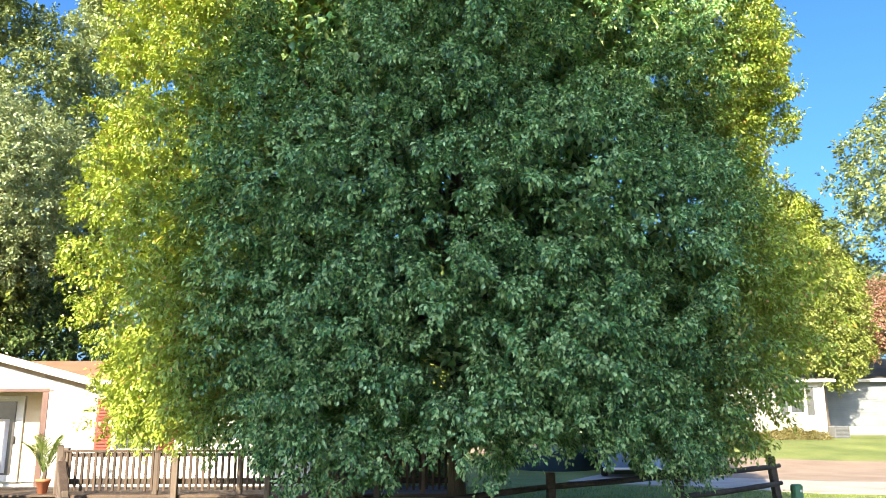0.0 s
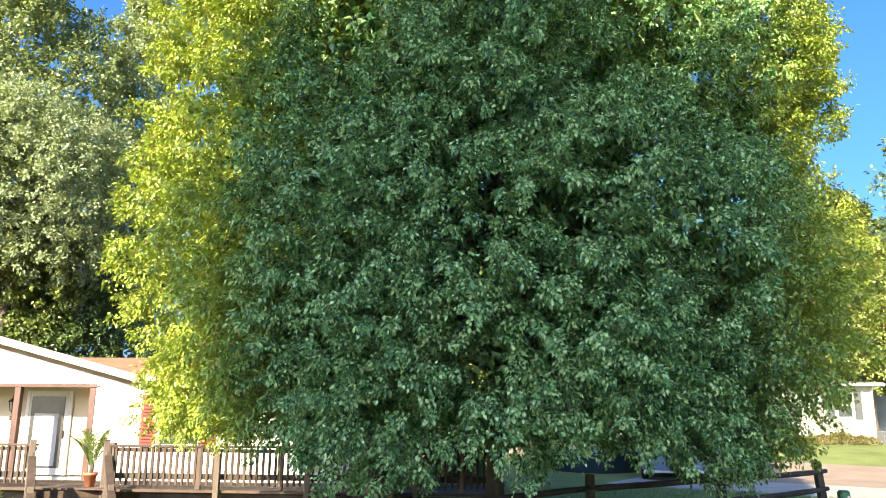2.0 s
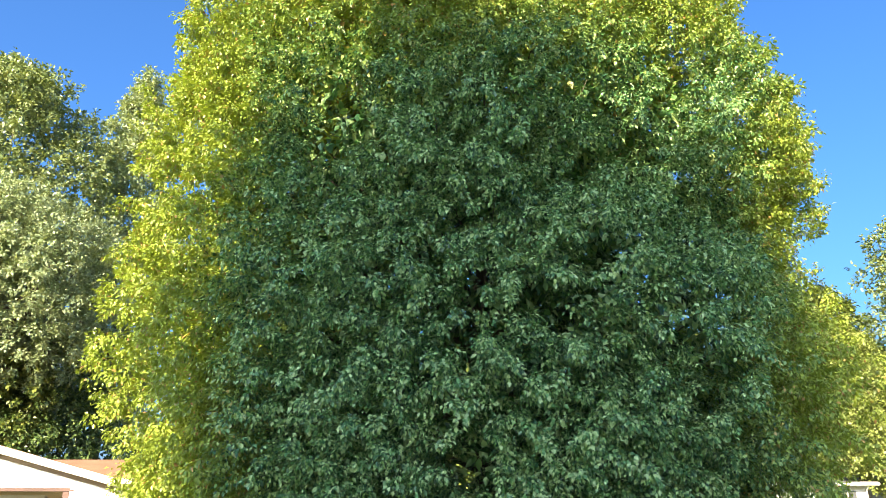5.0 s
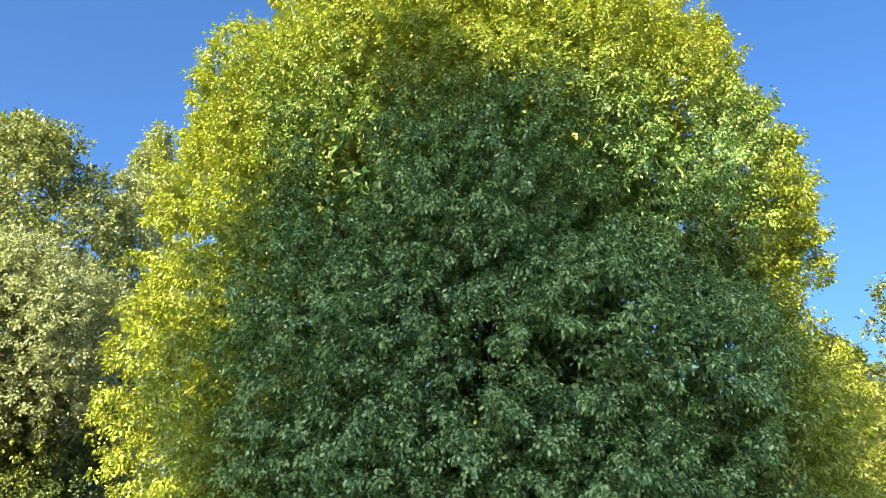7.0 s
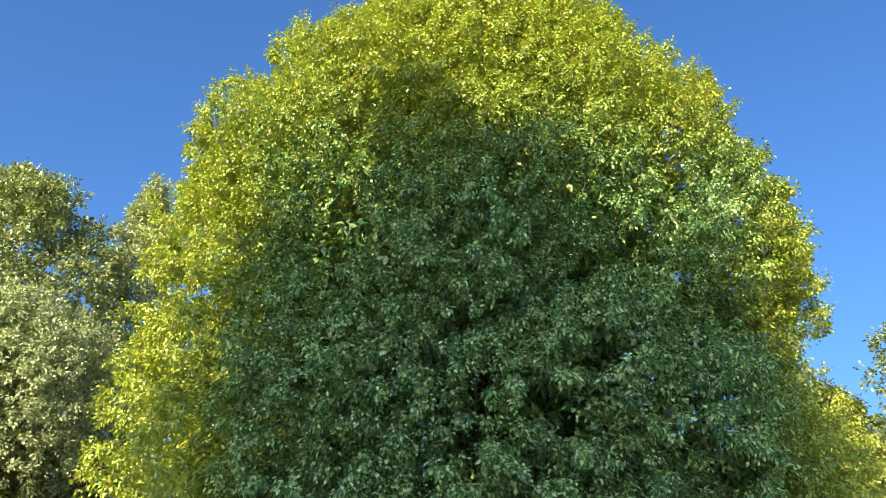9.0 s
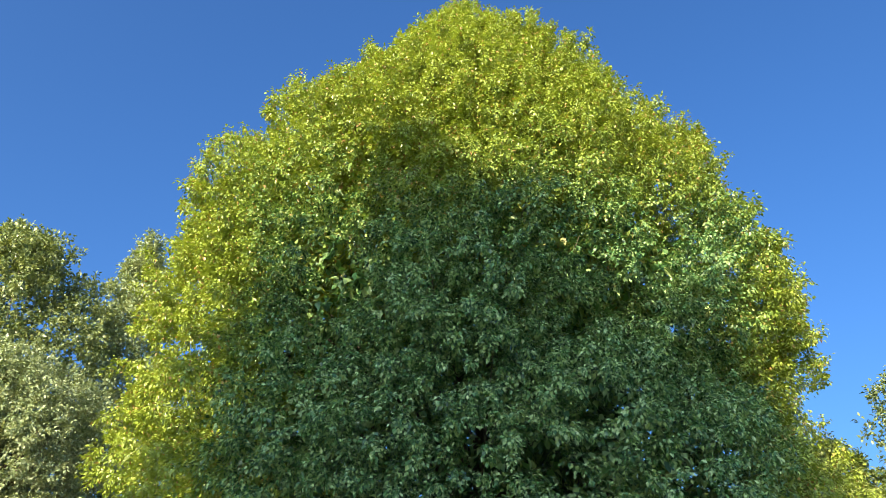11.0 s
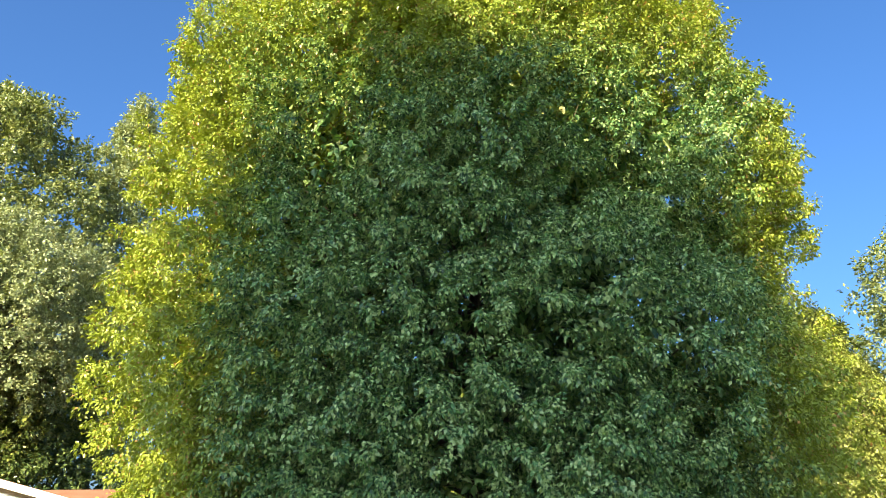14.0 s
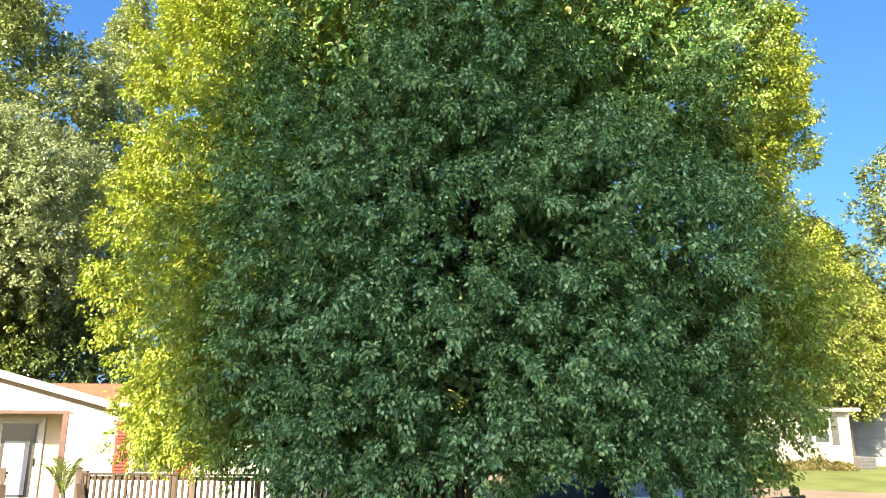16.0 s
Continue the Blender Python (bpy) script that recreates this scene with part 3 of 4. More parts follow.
part("arm", add_tube(bmesh.new(), [(0, 0.03, 0.2), (0, -0.05, 0.27), (0, -0.11, 0.26), (0, -0.13, 0.2)], [0.013] * 4, 7), BRONZE, lamp)
part("hood", lathe(bmesh.new(), [(0.105, 0.10), (0.10, 0.115), (0.06, 0.16), (0.02, 0.19), (0.012, 0.215)], 8, (0, -0.13, 0)), BRONZE, lamp)
part("pane", lathe(bmesh.new(), [(0.045, -0.10), (0.075, 0.09)], 6, (0, -0.13, 0)), FROST, lamp, "frosted glass body")
for k in range(6):
    q = k * math.pi / 3
    part("bar", add_tube(bmesh.new(), [(0.048 * math.cos(q), -0.13 + 0.048 * math.sin(q), -0.10), (0.08 * math.cos(q), -0.13 + 0.08 * math.sin(q), 0.10)], [0.007, 0.007], 4), BRONZE, lamp)
part("finial", lathe(bmesh.new(), [(0.05, -0.10), (0.045, -0.115), (0.015, -0.13), (0.008, -0.16)], 8, (0, -0.13, 0)), BRONZE, lamp)

plate = thing("number_plate", -11.28, DOOR_Y + 0.015, 1.55, "small dark number plate beneath the lantern", "plate")
for k in range(3):
    part("bar", box(-0.12 + k * 0.085, -0.06 + k * 0.085, -0.012, 0.0, 0.0, 0.1, 0.003), BLACK, plate)

# ---- deck ----
deck = thing("deck", -3, DECK_Y, -0.6, "weathered brown timber deck with a baluster railing", "deck")
X0, X1 = -15.0, 0.35
for k in range(14):
    y = DECK_Y + 0.02 + k * 0.146
    x0 = X0
    world_part("plank", box(x0, X1, y, y + 0.138, DECK_Z - 0.035, DECK_Z, 0.004), DECK, deck)
for x0, x1 in ((-7.35, X1), (X0, -8.75)):
    world_part("edge_board", box(x0, x1, DECK_Y - 0.03, DECK_Y + 0.0, DECK_Z - 0.05, DECK_Z - 0.002, 0.004), DECK, deck, "deck edge board")
    world_part("rim_beam", box(x0 + 0.6, x1, DECK_Y + 0.34, DECK_Y + 0.38, DECK_Z - 0.24, DECK_Z - 0.10, 0.006), POSTWOOD, deck, "rim beam under the deck")
for k in range(24):
    x = -7.2 + k * 0.31
    world_part("skirt_slat", box(x, x + 0.09, DECK_Y + 0.42, DECK_Y + 0.44, -0.75, DECK_Z - 0.12 - 0.03 * (k % 3), 0.004), DECK, deck)
for x in (-5.09, -3.33, -1.27, 0.28):
    world_part("post", box(x - 0.055, x + 0.055, DECK_Y - 0.15, DECK_Y - 0.031, -0.75, 1.05, 0.008), POSTWOOD, deck)
for x in (-7.26, -5.51, -3.9, -2.2, -0.4):
    world_part("post", box(x - 0.05, x + 0.05, DECK_Y + 0.03, DECK_Y + 0.13, DECK_Z, 1.15 if x < -7 else 1.09, 0.008), POSTWOOD, deck)
for x0, x1 in ((-7.3, 0.35), (X0, -8.8)):
    world_part("top_rail", box(x0, x1, DECK_Y + 0.0, DECK_Y + 0.14, 1.07, 1.11, 0.006), DECK, deck)
    world_part("bottom_rail", box(x0, x1, DECK_Y + 0.05, DECK_Y + 0.09, 0.47, 0.58, 0.006), OLDWOOD, deck, "dark weathered bottom rail")
    world_part("upper_rail", box(x0, x1, DECK_Y + 0.05, DECK_Y + 0.09, 0.98, 1.05, 0.006), DECK, deck)
# balusters share one mesh
bal = world_part("baluster", box(-7.305, -7.259, DECK_Y + 0.012, DECK_Y + 0.048, 0.36, 1.066, 0.004), DECK, deck)
spots = [-7.30 + k * 0.122 for k in range(1, 62)] + [-9.0 - k * 0.122 for k in range(0, 45)]
for k, x in enumerate(spots):
    if min(abs(x + 0.018 - p) for p in (-5.09, -3.33, -1.27, 0.28)) < 0.03:
        continue
    ob = new("baluster", bal.data)
    ob.parent = deck
    ob.matrix_basis = Matrix.Translation((x + 7.30, 0, random.uniform(-0.01, 0.01))) @ Matrix.Identity(4)
# end rail on the right, and lattice posts under the deck
world_part("top_rail", box(0.21, 0.35, DECK_Y + 0.14, WALL_Y - 0.05, 1.07, 1.11, 0.006), DECK, deck)
for k in range(12):
    y = DECK_Y + 0.2 + k * 0.15
    world_part("baluster", box(0.26, 0.295, y, y + 0.035, 0.30, 1.066, 0.004), DECK, deck)
# stairs down to the grass
stairs = thing("deck_stairs", -8.05, DECK_Y - 0.06, DECK_Z, "weathered timber stairs with plank handrails", "stairs", turn=32)
for k in range(4):
    y, z = -0.28 * (k + 1), -0.18 * (k + 1)
    part("tread", box(-0.60, 0.60, y, y + 0.29, z - 0.04, z, 0.006), DECK, stairs)
    part("riser", box(-0.60, 0.60, y + 0.262, y + 0.282, z, z + 0.14, 0.003), DECK, stairs)
for x in (-0.66, 0.66):
    m = Matrix.Translation((x, 0, -0.05)) @ Matrix.Rotation(math.atan2(0.18, 0.28), 4, 'X')
    part("stringer", box(-0.025, 0.025, -1.45, 0.0, -0.22, 0.02, 0.006, m), DECK, stairs)
    part("handrail", box(-0.07, 0.07, -1.4, 0.05, 0.74, 0.78, 0.006, m), DECK, stairs)
    part("newel_post", box(x - 0.055, x + 0.055, -0.06, 0.06, -0.9, 0.92, 0.01), POSTWOOD, stairs)
    part("newel_post", box(x - 0.055, x + 0.055, -1.3, -1.19, -1.1, 0.14, 0.01), POSTWOOD, stairs)
    for k in range(5):
        y = -0.2 - k * 0.2
        part("picket", box(x - 0.02, x + 0.02, y - 0.045, y + 0.045, -0.07 + y * 0.643, 0.83 + y * 0.643, 0.004), POSTWOOD, stairs)

# potted palm beside the stairs
pot = thing("potted_palm", -7.82, DECK_Y + 0.40, DECK_Z, "feathery green palm in an orange terracotta pot", "plant")
part("pot", lathe(bmesh.new(), [(0.085, 0.0), (0.125, 0.22), (0.14, 0.22), (0.14, 0.275), (0.122, 0.275), (0.118, 0.245)], 20), TERRA, pot, "orange terracotta pot", True)
rs = np.random.RandomState(5)
part("stem", add_tube(bmesh.new(), [(0, 0, 0.22), (0.02, 0, 0.4), (0.0, 0.01, 0.5)], [0.05, 0.04, 0.03], 8), BARK, pot)
for k in range(15):
    a, reach, up = k * 2.4, rs.uniform(0.22, 0.5), rs.uniform(0.75, 1.12)
    ax = np.linspace(0, 1, 34)
    mid = np.stack([np.cos(a) * reach * ax, np.sin(a) * reach * ax, 0.34 + up * ax - 0.34 * ax ** 2.4], 1)
    part("stalk", add_tube(bmesh.new(), [tuple(q) for q in mid[::3]], [0.008 - 0.0005 * q for q in range(12)], 5), PALM_LEAF, pot)
    bse = np.repeat(mid[6:], 2, 0)
    run = np.repeat(unit(np.gradient(mid, axis=0))[6:], 2, 0)
    sgn = np.tile([1, -1], 28)[:, None]
    axs = np.array([-np.sin(a), np.cos(a), 0.0]) * sgn * 0.75 + run + rs.normal(0, 0.08, (56, 3))
    size = np.repeat(np.sin(np.linspace(0.5, 2.7, 28)), 2) * rs.uniform(0.16, 0.24, 56)
    fr = leaf_mesh("frond", bse, axs, np.tile([0.0, 0.0, 1.0], (56, 1)) + rs.normal(0, 0.3, (56, 3)), size, np.full(56, 0.014), PALM_LEAF, pot)
    fr["kind"] = ""

# ---- split-rail fence in front of the pear tree ----
fence = thing("rail_fence", 1.57, 11.9, 0, "dark weathered split-rail fence with leaning posts", "fence")
FP = [(-1.3, 10.2, 0.56, 0), (1.56, 11.9, 0.885, 0), (3.76, 12.97, 0.91, 2), (5.69, 13.88, 1.03, 6)]
for x, y, h, tilt in FP:
    m = pose(x, y, 0, 0, -tilt, 10)
    bm = box(-0.06, 0.06, -0.06, 0.06, -0.3, h, 0.015, m)
    world_part("fence_post", bm, OLDWOOD, fence)
for (p, q, za, zb) in ((0, 1, 0.53, 0.69), (1, 2, 0.69, 0.78), (2, 3, 0.78, 0.86), (2, 3, 0.44, 0.58), (1, 2, 0.20, 0.40), (0, 1, 0.1, 0.16)):
    a, b = Vector((FP[p][0], FP[p][1] - 0.03, za)), Vector((FP[q][0], FP[q][1] - 0.03, zb))
    pts = [a.lerp(b, f) + Vector((0, 0, -0.012 * math.sin(f * math.pi))) + Vector(rs.normal(0, 0.004, 3)) for f in np.linspace(-0.03, 1.03, 8)]
    world_part("rail", add_tube(bmesh.new(), pts, [0.042, 0.048, 0.046, 0.05, 0.046, 0.048, 0.045, 0.038], 6), OLDWOOD, fence, "", True)

# ---- green utility pedestal ----
ped = thing("utility_pedestal", 5.66, 13.1, 0, "green metal telephone pedestal with a domed cap", "utility box")
part("body", box(-0.07, 0.07, -0.07, 0.07, -0.1, 0.46, 0.018), GREENBOX, ped)
part("cap", box(-0.08, 0.08, -0.08, 0.08, 0.38, 0.62, 0.03), GREENBOX, ped)
part("label_plate", box(0.02, 0.06, -0.086, -0.0805, 0.50, 0.54, 0.002), TRIMW, ped, "small white plate")

# ---- pool and van behind the tree ----
pool = thing("garden_pool", 3.8, 28.05, float(ground_z(3.3, 28)), "dark blue above-ground garden pool", "pool")
part("wall", lathe(bmesh.new(), [(1.66, -0.2), (1.66, 0.5), (1.71, 0.52), (1.71, 0.57), (1.59, 0.57), (1.59, 0.45)], 40), DARKBLUE, pool, "", True)
van = thing("parked_van", 5.85, 25.6, 0.03, "pale blue van with white lower trim parked on the drive", "van", turn=9)
van.matrix_world = pose(5.85, 25.6, float(ground_z(5.85, 25.6)) + 0.02, 0, 0, 80)
bm = bmesh.new()
sec = [(-2.2, 0.22), (2.3, 0.22), (2.38, 0.8), (2.25, 1.05), (1.3, 1.2), (0.7, 1.85), (-2.05, 1.9), (-2.25, 1.1)]
l0 = [bm.verts.new((x, -0.88 + (0.1 if z > 1.3 else 0), z)) for x, z in sec]
l1 = [bm.verts.new((x, 0.88 - (0.1 if z > 1.3 else 0), z)) for x, z in sec]
bm.faces.new(l0)
bm.faces.new(l1[::-1])
for k in range(8):
    bm.faces.new((l0[k], l1[k], l1[(k + 1) % 8], l0[(k + 1) % 8]))
bmesh.ops.recalc_face_normals(bm, faces=bm.faces)
bmesh.ops.bevel(bm, geom=list(bm.edges), offset=0.08, segments=3, affect='EDGES')
part("body", bm, PALEBLUE, van, "", True)
part("sill_trim", box(-2.2, 2.3, -0.92, -0.87, 0.205, 0.26, 0.01), TRIMW, van, "white lower trim")
part("bumper", box(-2.3, -2.2, -0.85, 0.85, 0.22, 0.29, 0.03), TRIMW, van, "white bumper")
for x0, x1 in ((-1.9, -0.9), (-0.8, 0.15), (0.25, 0.95)):
    part("window", box(x0, x1, -0.845, -0.80, 1.25, 1.72, 0.01), GLASS, van)
for x in (-1.4, 1.5):
    for y in (-0.8, 0.8):
        w = part("wheel", lathe(bmesh.new(), [(0.2, -0.1), (0.32, -0.1), (0.34, -0.05), (0.34, 0.05), (0.32, 0.1), (0.2, 0.1)], 24), BLACK, van, "", True)
        w.matrix_basis = pose(x, y, 0.34, 90, 0, 0)
        part("rim", lathe(bmesh.new(), [(0.2, -0.09), (0.19, 0.08), (0.05, 0.1)], 16), METAL, w)

# ---- white house beyond the road ----
wh = thing("white_house", 18.1, 38, 0.8, "white clapboard house with grey shutters beyond the road", "house", turn=-8)
body = part("wall", box(-12, 0, 0, 8, -0.4, 2.75), SIDING, wh)
part("foundation", box(-11.98, -0.02, -0.03, 0.0, -0.5, 0.28), CONCRETE, wh, "grey block foundation")
for k in range(20):
    z = 0.3 + k * 0.12
    part("board", box(-12, 0, -0.022, -0.001, z, z + 0.112, 0.004), SIDING, body)
part("corner_board", box(-0.06, 0.06, -0.05, 0.02, -0.1, 2.75, 0.006), TRIMW, wh)
bm = bmesh.new()
v = [bm.verts.new(p) for p in ((-12.4, -0.45, 2.68), (0.45, -0.45, 2.68), (0.45, 4, 2.95), (-12.4, 4, 2.95), (-12.4, 8.4, 2.7), (0.45, 8.4, 2.7))]
bm.faces.new((v[0], v[1], v[2], v[3]))
bm.faces.new((v[3], v[2], v[5], v[4]))
r = bmesh.ops.extrude_face_region(bm, geom=list(bm.faces))
bmesh.ops.translate(bm, vec=(0, 0, 0.12), verts=[e for e in r["geom"] if isinstance(e, bmesh.types.BMVert)])
bmesh.ops.recalc_face_normals(bm, faces=bm.faces)
part("roof", bm, surface("grey_shingle", (0.08, 0.075, 0.07), (0.15, 0.14, 0.13), 0.9, 2, 50, 0.5, 0.01), wh)
part("gutter", box(-12.4, 0.48, -0.56, -0.44, 2.62, 2.74, 0.02), TRIMW, wh, "white gutter")
part("downpipe", add_tube(bmesh.new(), [(0.02, -0.5, 2.65), (0.0, -0.12, 2.4), (0.0, -0.08, 0.2), (0.0, -0.3, 0.05)], [0.04] * 4, 8), TRIMW, wh)
for wx in (-1.2, -5.5, -9):
    w = part("window", box(wx - 0.32, wx + 0.32, -0.03, 0.02, 1.2, 2.3), GLASS, wh)
    for x0, x1, z0, z1 in ((-0.38, -0.3, 1.14, 2.36), (0.3, 0.38, 1.14, 2.36), (-0.3, 0.3, 1.14, 1.22), (-0.3, 0.3, 2.28, 2.36), (-0.3, 0.3, 1.72, 1.78)):
        part("window_frame", box(wx + x0, wx + x1, -0.06, -0.025, z0, z1, 0.005), TRIMW, w)
    for s in (-1, 1):
        part("shutter", box(wx + s * 0.6 - 0.16, wx + s * 0.6 + 0.16, -0.06, -0.023, 1.1, 2.4, 0.006), GREYSH, wh, "grey shutter")
ac = thing("air_conditioner", 18.35, 37.3, 0.78, "grey outdoor air conditioning unit beside the house", "air conditioner")
part("case", box(-0.35, 0.35, -0.3, 0.3, -0.1, 0.62, 0.03), ACGREY, ac)
for k in range(9):
    part("slat", box(-0.31, 0.31, -0.315, -0.302, 0.04 + k * 0.06, 0.07 + k * 0.06), GREYSH, ac)
# grey-blue neighbour
bh = thing("blue_grey_house", 21.0, 46, 0.85, "grey-blue clapboard house shaded by trees", "house", turn=-14)
body = part("wall", box(-1.5, 12, 0, 8, -0.4, 3.0), BLUESID, bh)
part("foundation", box(-1.48, 12, -0.03, 0.0, -0.4, 0.5), CONCRETE, bh)
for k in range(20):
    z = 0.52 + k * 0.12
    part("board", box(-1.5, 12, -0.022, -0.001, z, z + 0.112, 0.004), BLUESID, body)
bm = bmesh.new()
v = [bm.verts.new(p) for p in ((-1.9, -0.45, 2.95), (12.4, -0.45, 2.95), (12.4, 4, 4.4), (-1.9, 4, 4.4), (-1.9, 8.4, 2.95), (12.4, 8.4, 2.95))]
bm.faces.new((v[0], v[1], v[2], v[3]))
bm.faces.new((v[3], v[2], v[5], v[4]))
r = bmesh.ops.extrude_face_region(bm, geom=list(bm.faces))
bmesh.ops.translate(bm, vec=(0, 0, 0.12), verts=[e for e in r["geom"] if isinstance(e, bmesh.types.BMVert)])
bmesh.ops.recalc_face_normals(bm, faces=bm.faces)
part("roof", bm, bpy.data.materials["grey_shingle"], bh)
part("fascia", box(-1.9, 12.4, -0.5, -0.452, 2.92, 3.1, 0.01), TRIMW, bh, "white fascia board")

# ---- trees ----
PEAR_LEFT = [(1.1, 3.7), (1.5, 4.4), (2.4, 4.85), (3.4, 5.2), (4.3, 5.3), (5.2, 5.2), (7.4, 4.9), (8.3, 4.85), (9.2, 4.48), (10.0, 4.0), (10.8, 3.35), (11.8, 2.45), (12.8, 1.65), (13.6, 1.0), (14.4, 0.3)]
PEAR_RIGHT = [(1.1, 3.9), (1.6, 4.1), (2.1, 4.5), (2.7, 5.05), (3.6, 5.42), (4.3, 5.25), (5.0, 4.95), (5.5, 4.45), (5.9, 4.75), (6.7, 5.1), (7.3, 4.95), (8.3, 4.6), (9.2, 4.25), (10.2, 3.85), (11.0, 3.3), (11.9, 2.75), (12.8, 2.0), (13.6, 1.2), (14.4, 0.3)]
LEADERS = [(-4.7, 8.9), (-4.4, 9.95), (-4.05, 10.3), (-3.75, 10.95), (-3.3, 11.1), (-2.95, 11.85), (-2.38, 12.6), (-1.5, 13.8), (-0.97, 13.8), (-0.42, 14.1), (0.2, 14.8), (0.75, 14.9),
           (1.46, 14.1), (2.4, 13.25), (2.95, 12.05), (3.2, 11.8), (3.6, 11.45), (4.0, 10.85), (4.35, 10.65), (4.5, 9.5), (4.95, 8.1), (5.1, 7.3), (5.2, 6.9)]


def skirt(c):
    """The ragged lower edge of the pear's crown: it hangs lower over the trunk and beside the drive."""
    x, y = c[:, 0] + 0.2, c[:, 1]
    low = np.interp(x, [-3.6, -2.7, -2.0, -1.5, -0.7, -0.2, 0.1, 0.5, 0.9, 1.4, 1.9, 2.4, 3.0, 3.6], [1.44, 1.38, 1.24, 1.0, 0.95, 1.42, 1.3, 1.0, 1.42, 1.25, 1.4, 0.95, 0.95, 1.12])
    low += np.where(y < -0.8, 0.0, 0.3) + 0.06 * np.sin(9 * x + 5 * y)
    keep = c[:, 2] > low
    keep &= (x < 2.0) | (np.hypot(x, y) < np.maximum(4.85, 4.2 + (c[:, 2] - 1.0) * 0.85))
    # thin places where sky and limbs show
    p = c + np.array([0.2, 12.2, -1.6])
    for az, el, r in ((0.6, 17.3, 0.18), (-0.85, 12.2, 0.14), (-2.6, 15.4, 0.08), (-9.5, 13.3, 0.1), (-5.2, 33.9, 0.12), (-0.1, 3.7, 0.25), (-6.6, 27.0, 0.1), (4.3, 25.4, 0.1)):
        d = np.array([math.sin(radians(az)) * math.cos(radians(el)), math.cos(radians(az)) * math.cos(radians(el)), math.sin(radians(el))])
        keep &= np.linalg.norm(p - np.outer(p @ d, d), axis=1) > r
    return keep


grow_tree("pear_tree", 0.2, 12.2, 0, PEAR_LEFT, "large dense flowering pear tree, green leaves turning yellow, sunlit yellow painted on the outside", PEAR_LEAF, 11,
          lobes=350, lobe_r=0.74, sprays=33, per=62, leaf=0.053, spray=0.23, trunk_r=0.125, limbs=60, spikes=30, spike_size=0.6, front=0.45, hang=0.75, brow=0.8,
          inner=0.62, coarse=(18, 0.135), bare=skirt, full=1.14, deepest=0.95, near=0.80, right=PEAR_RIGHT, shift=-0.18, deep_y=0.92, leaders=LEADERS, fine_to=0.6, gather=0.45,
          more=tuple((math.cos(q) * 3.8, math.sin(q) * 4.15, h, 0.72) for h, s0 in ((1.95, 0.0), (2.75, 0.11)) for q in (math.pi + s0 + 0.236 * k for k in range(-1, 16)))
          + tuple((math.cos(q) * 2.9, math.sin(q) * 3.0, h, 0.75) for h in (1.9, 2.7) for q in (-1.4 + 0.26 * k for k in range(8)))
          + tuple((4.2, -1.6 + 0.75 * k, 3.3, 0.75) for k in range(4))
          + tuple((math.cos(q) * 3.5, math.sin(q) * 3.9, 1.35, 0.6) for q in (math.pi + 0.25 + 0.2 * k for k in range(14)))
          + tuple((math.cos(q) * 4.15, math.sin(q) * 4.3, h, 0.5) for h in (1.75, 2.4) for q in (math.pi - 0.1 + 0.13 * k for k in range(6)))
          + tuple((math.cos(q) * 3.0, math.sin(q) * 3.3, 1.65, 0.6) for q in (math.pi + 0.3 + 0.22 * k for k in range(10)))
          + tuple((-3.5, -0.8, 3.0 + 0.8 * k, 0.75) for k in range(8)) + tuple((-2.9, -2.1, 2.8 + 0.8 * k, 0.7) for k in range(7))
          + ((4.0, -1.2, 6.4, 0.65), (4.0, -1.6, 7.0, 0.6), (3.8, -2.0, 6.0, 0.7), (3.8, -2.0, 5.1, 0.7), (3.9, -1.7, 5.5, 0.6), (3.6, -2.3, 5.6, 0.6), (3.1, -2.5, 4.1, 0.7), (3.2, -2.5, 4.8, 0.7), (2.8, -2.7, 5.5, 0.7))
          + ((-3.7, -2.0, 1.95, 0.6), (-3.25, -2.6, 1.95, 0.6), (-2.75, -3.1, 1.95, 0.6), (3.9, -1.2, 1.25, 0.45), (3.6, -1.9, 1.2, 0.5), (3.2, -2.4, 1.2, 0.5), (2.7, -2.8, 1.2, 0.5), (4.2, -0.8, 1.3, 0.3), (-3.3, -2.2, 1.45, 0.5), (-2.9, -2.6, 1.45, 0.5), (-3.7, -1.5, 1.5, 0.45)))
# an unseen tree added behind the camera to cast the shade on the pear
SHADE = [(4.0, 1.6), (6.0, 2.6), (9.0, 3.0), (12.0, 2.8), (14.0, 2.2), (15.8, 1.4), (16.4, 0.7)]
# its crown seen along the light: across the light, and the height of its top over 4.08 m
SHADE_TOP = np.array([(-4.9, 8.0), (-4.5, 10.6), (-4.3, 11.1), (-3.8, 11.4), (-3.6, 12.0), (-3.45, 12.8), (-3.1, 13.4), (-2.6, 13.6), (-2.1, 13.6), (-1.75, 13.7), (-1.68, 15.3), (-1.3, 15.8), (-0.85, 15.7), (-0.45, 15.1), (-0.25, 14.4), (-0.1, 14.2), (0.5, 14.2), (0.95, 14.4),
                      (1.2, 13.9), (1.45, 13.6), (1.7, 14.0), (2.0, 14.5), (2.35, 14.6), (2.55, 13.9), (2.75, 13.6), (3.0, 13.5), (3.4, 13.1), (3.75, 12.2), (4.2, 10.6), (4.5, 8.0)]).T
rs = np.random.RandomState(15)
SHADE_LOBES = []
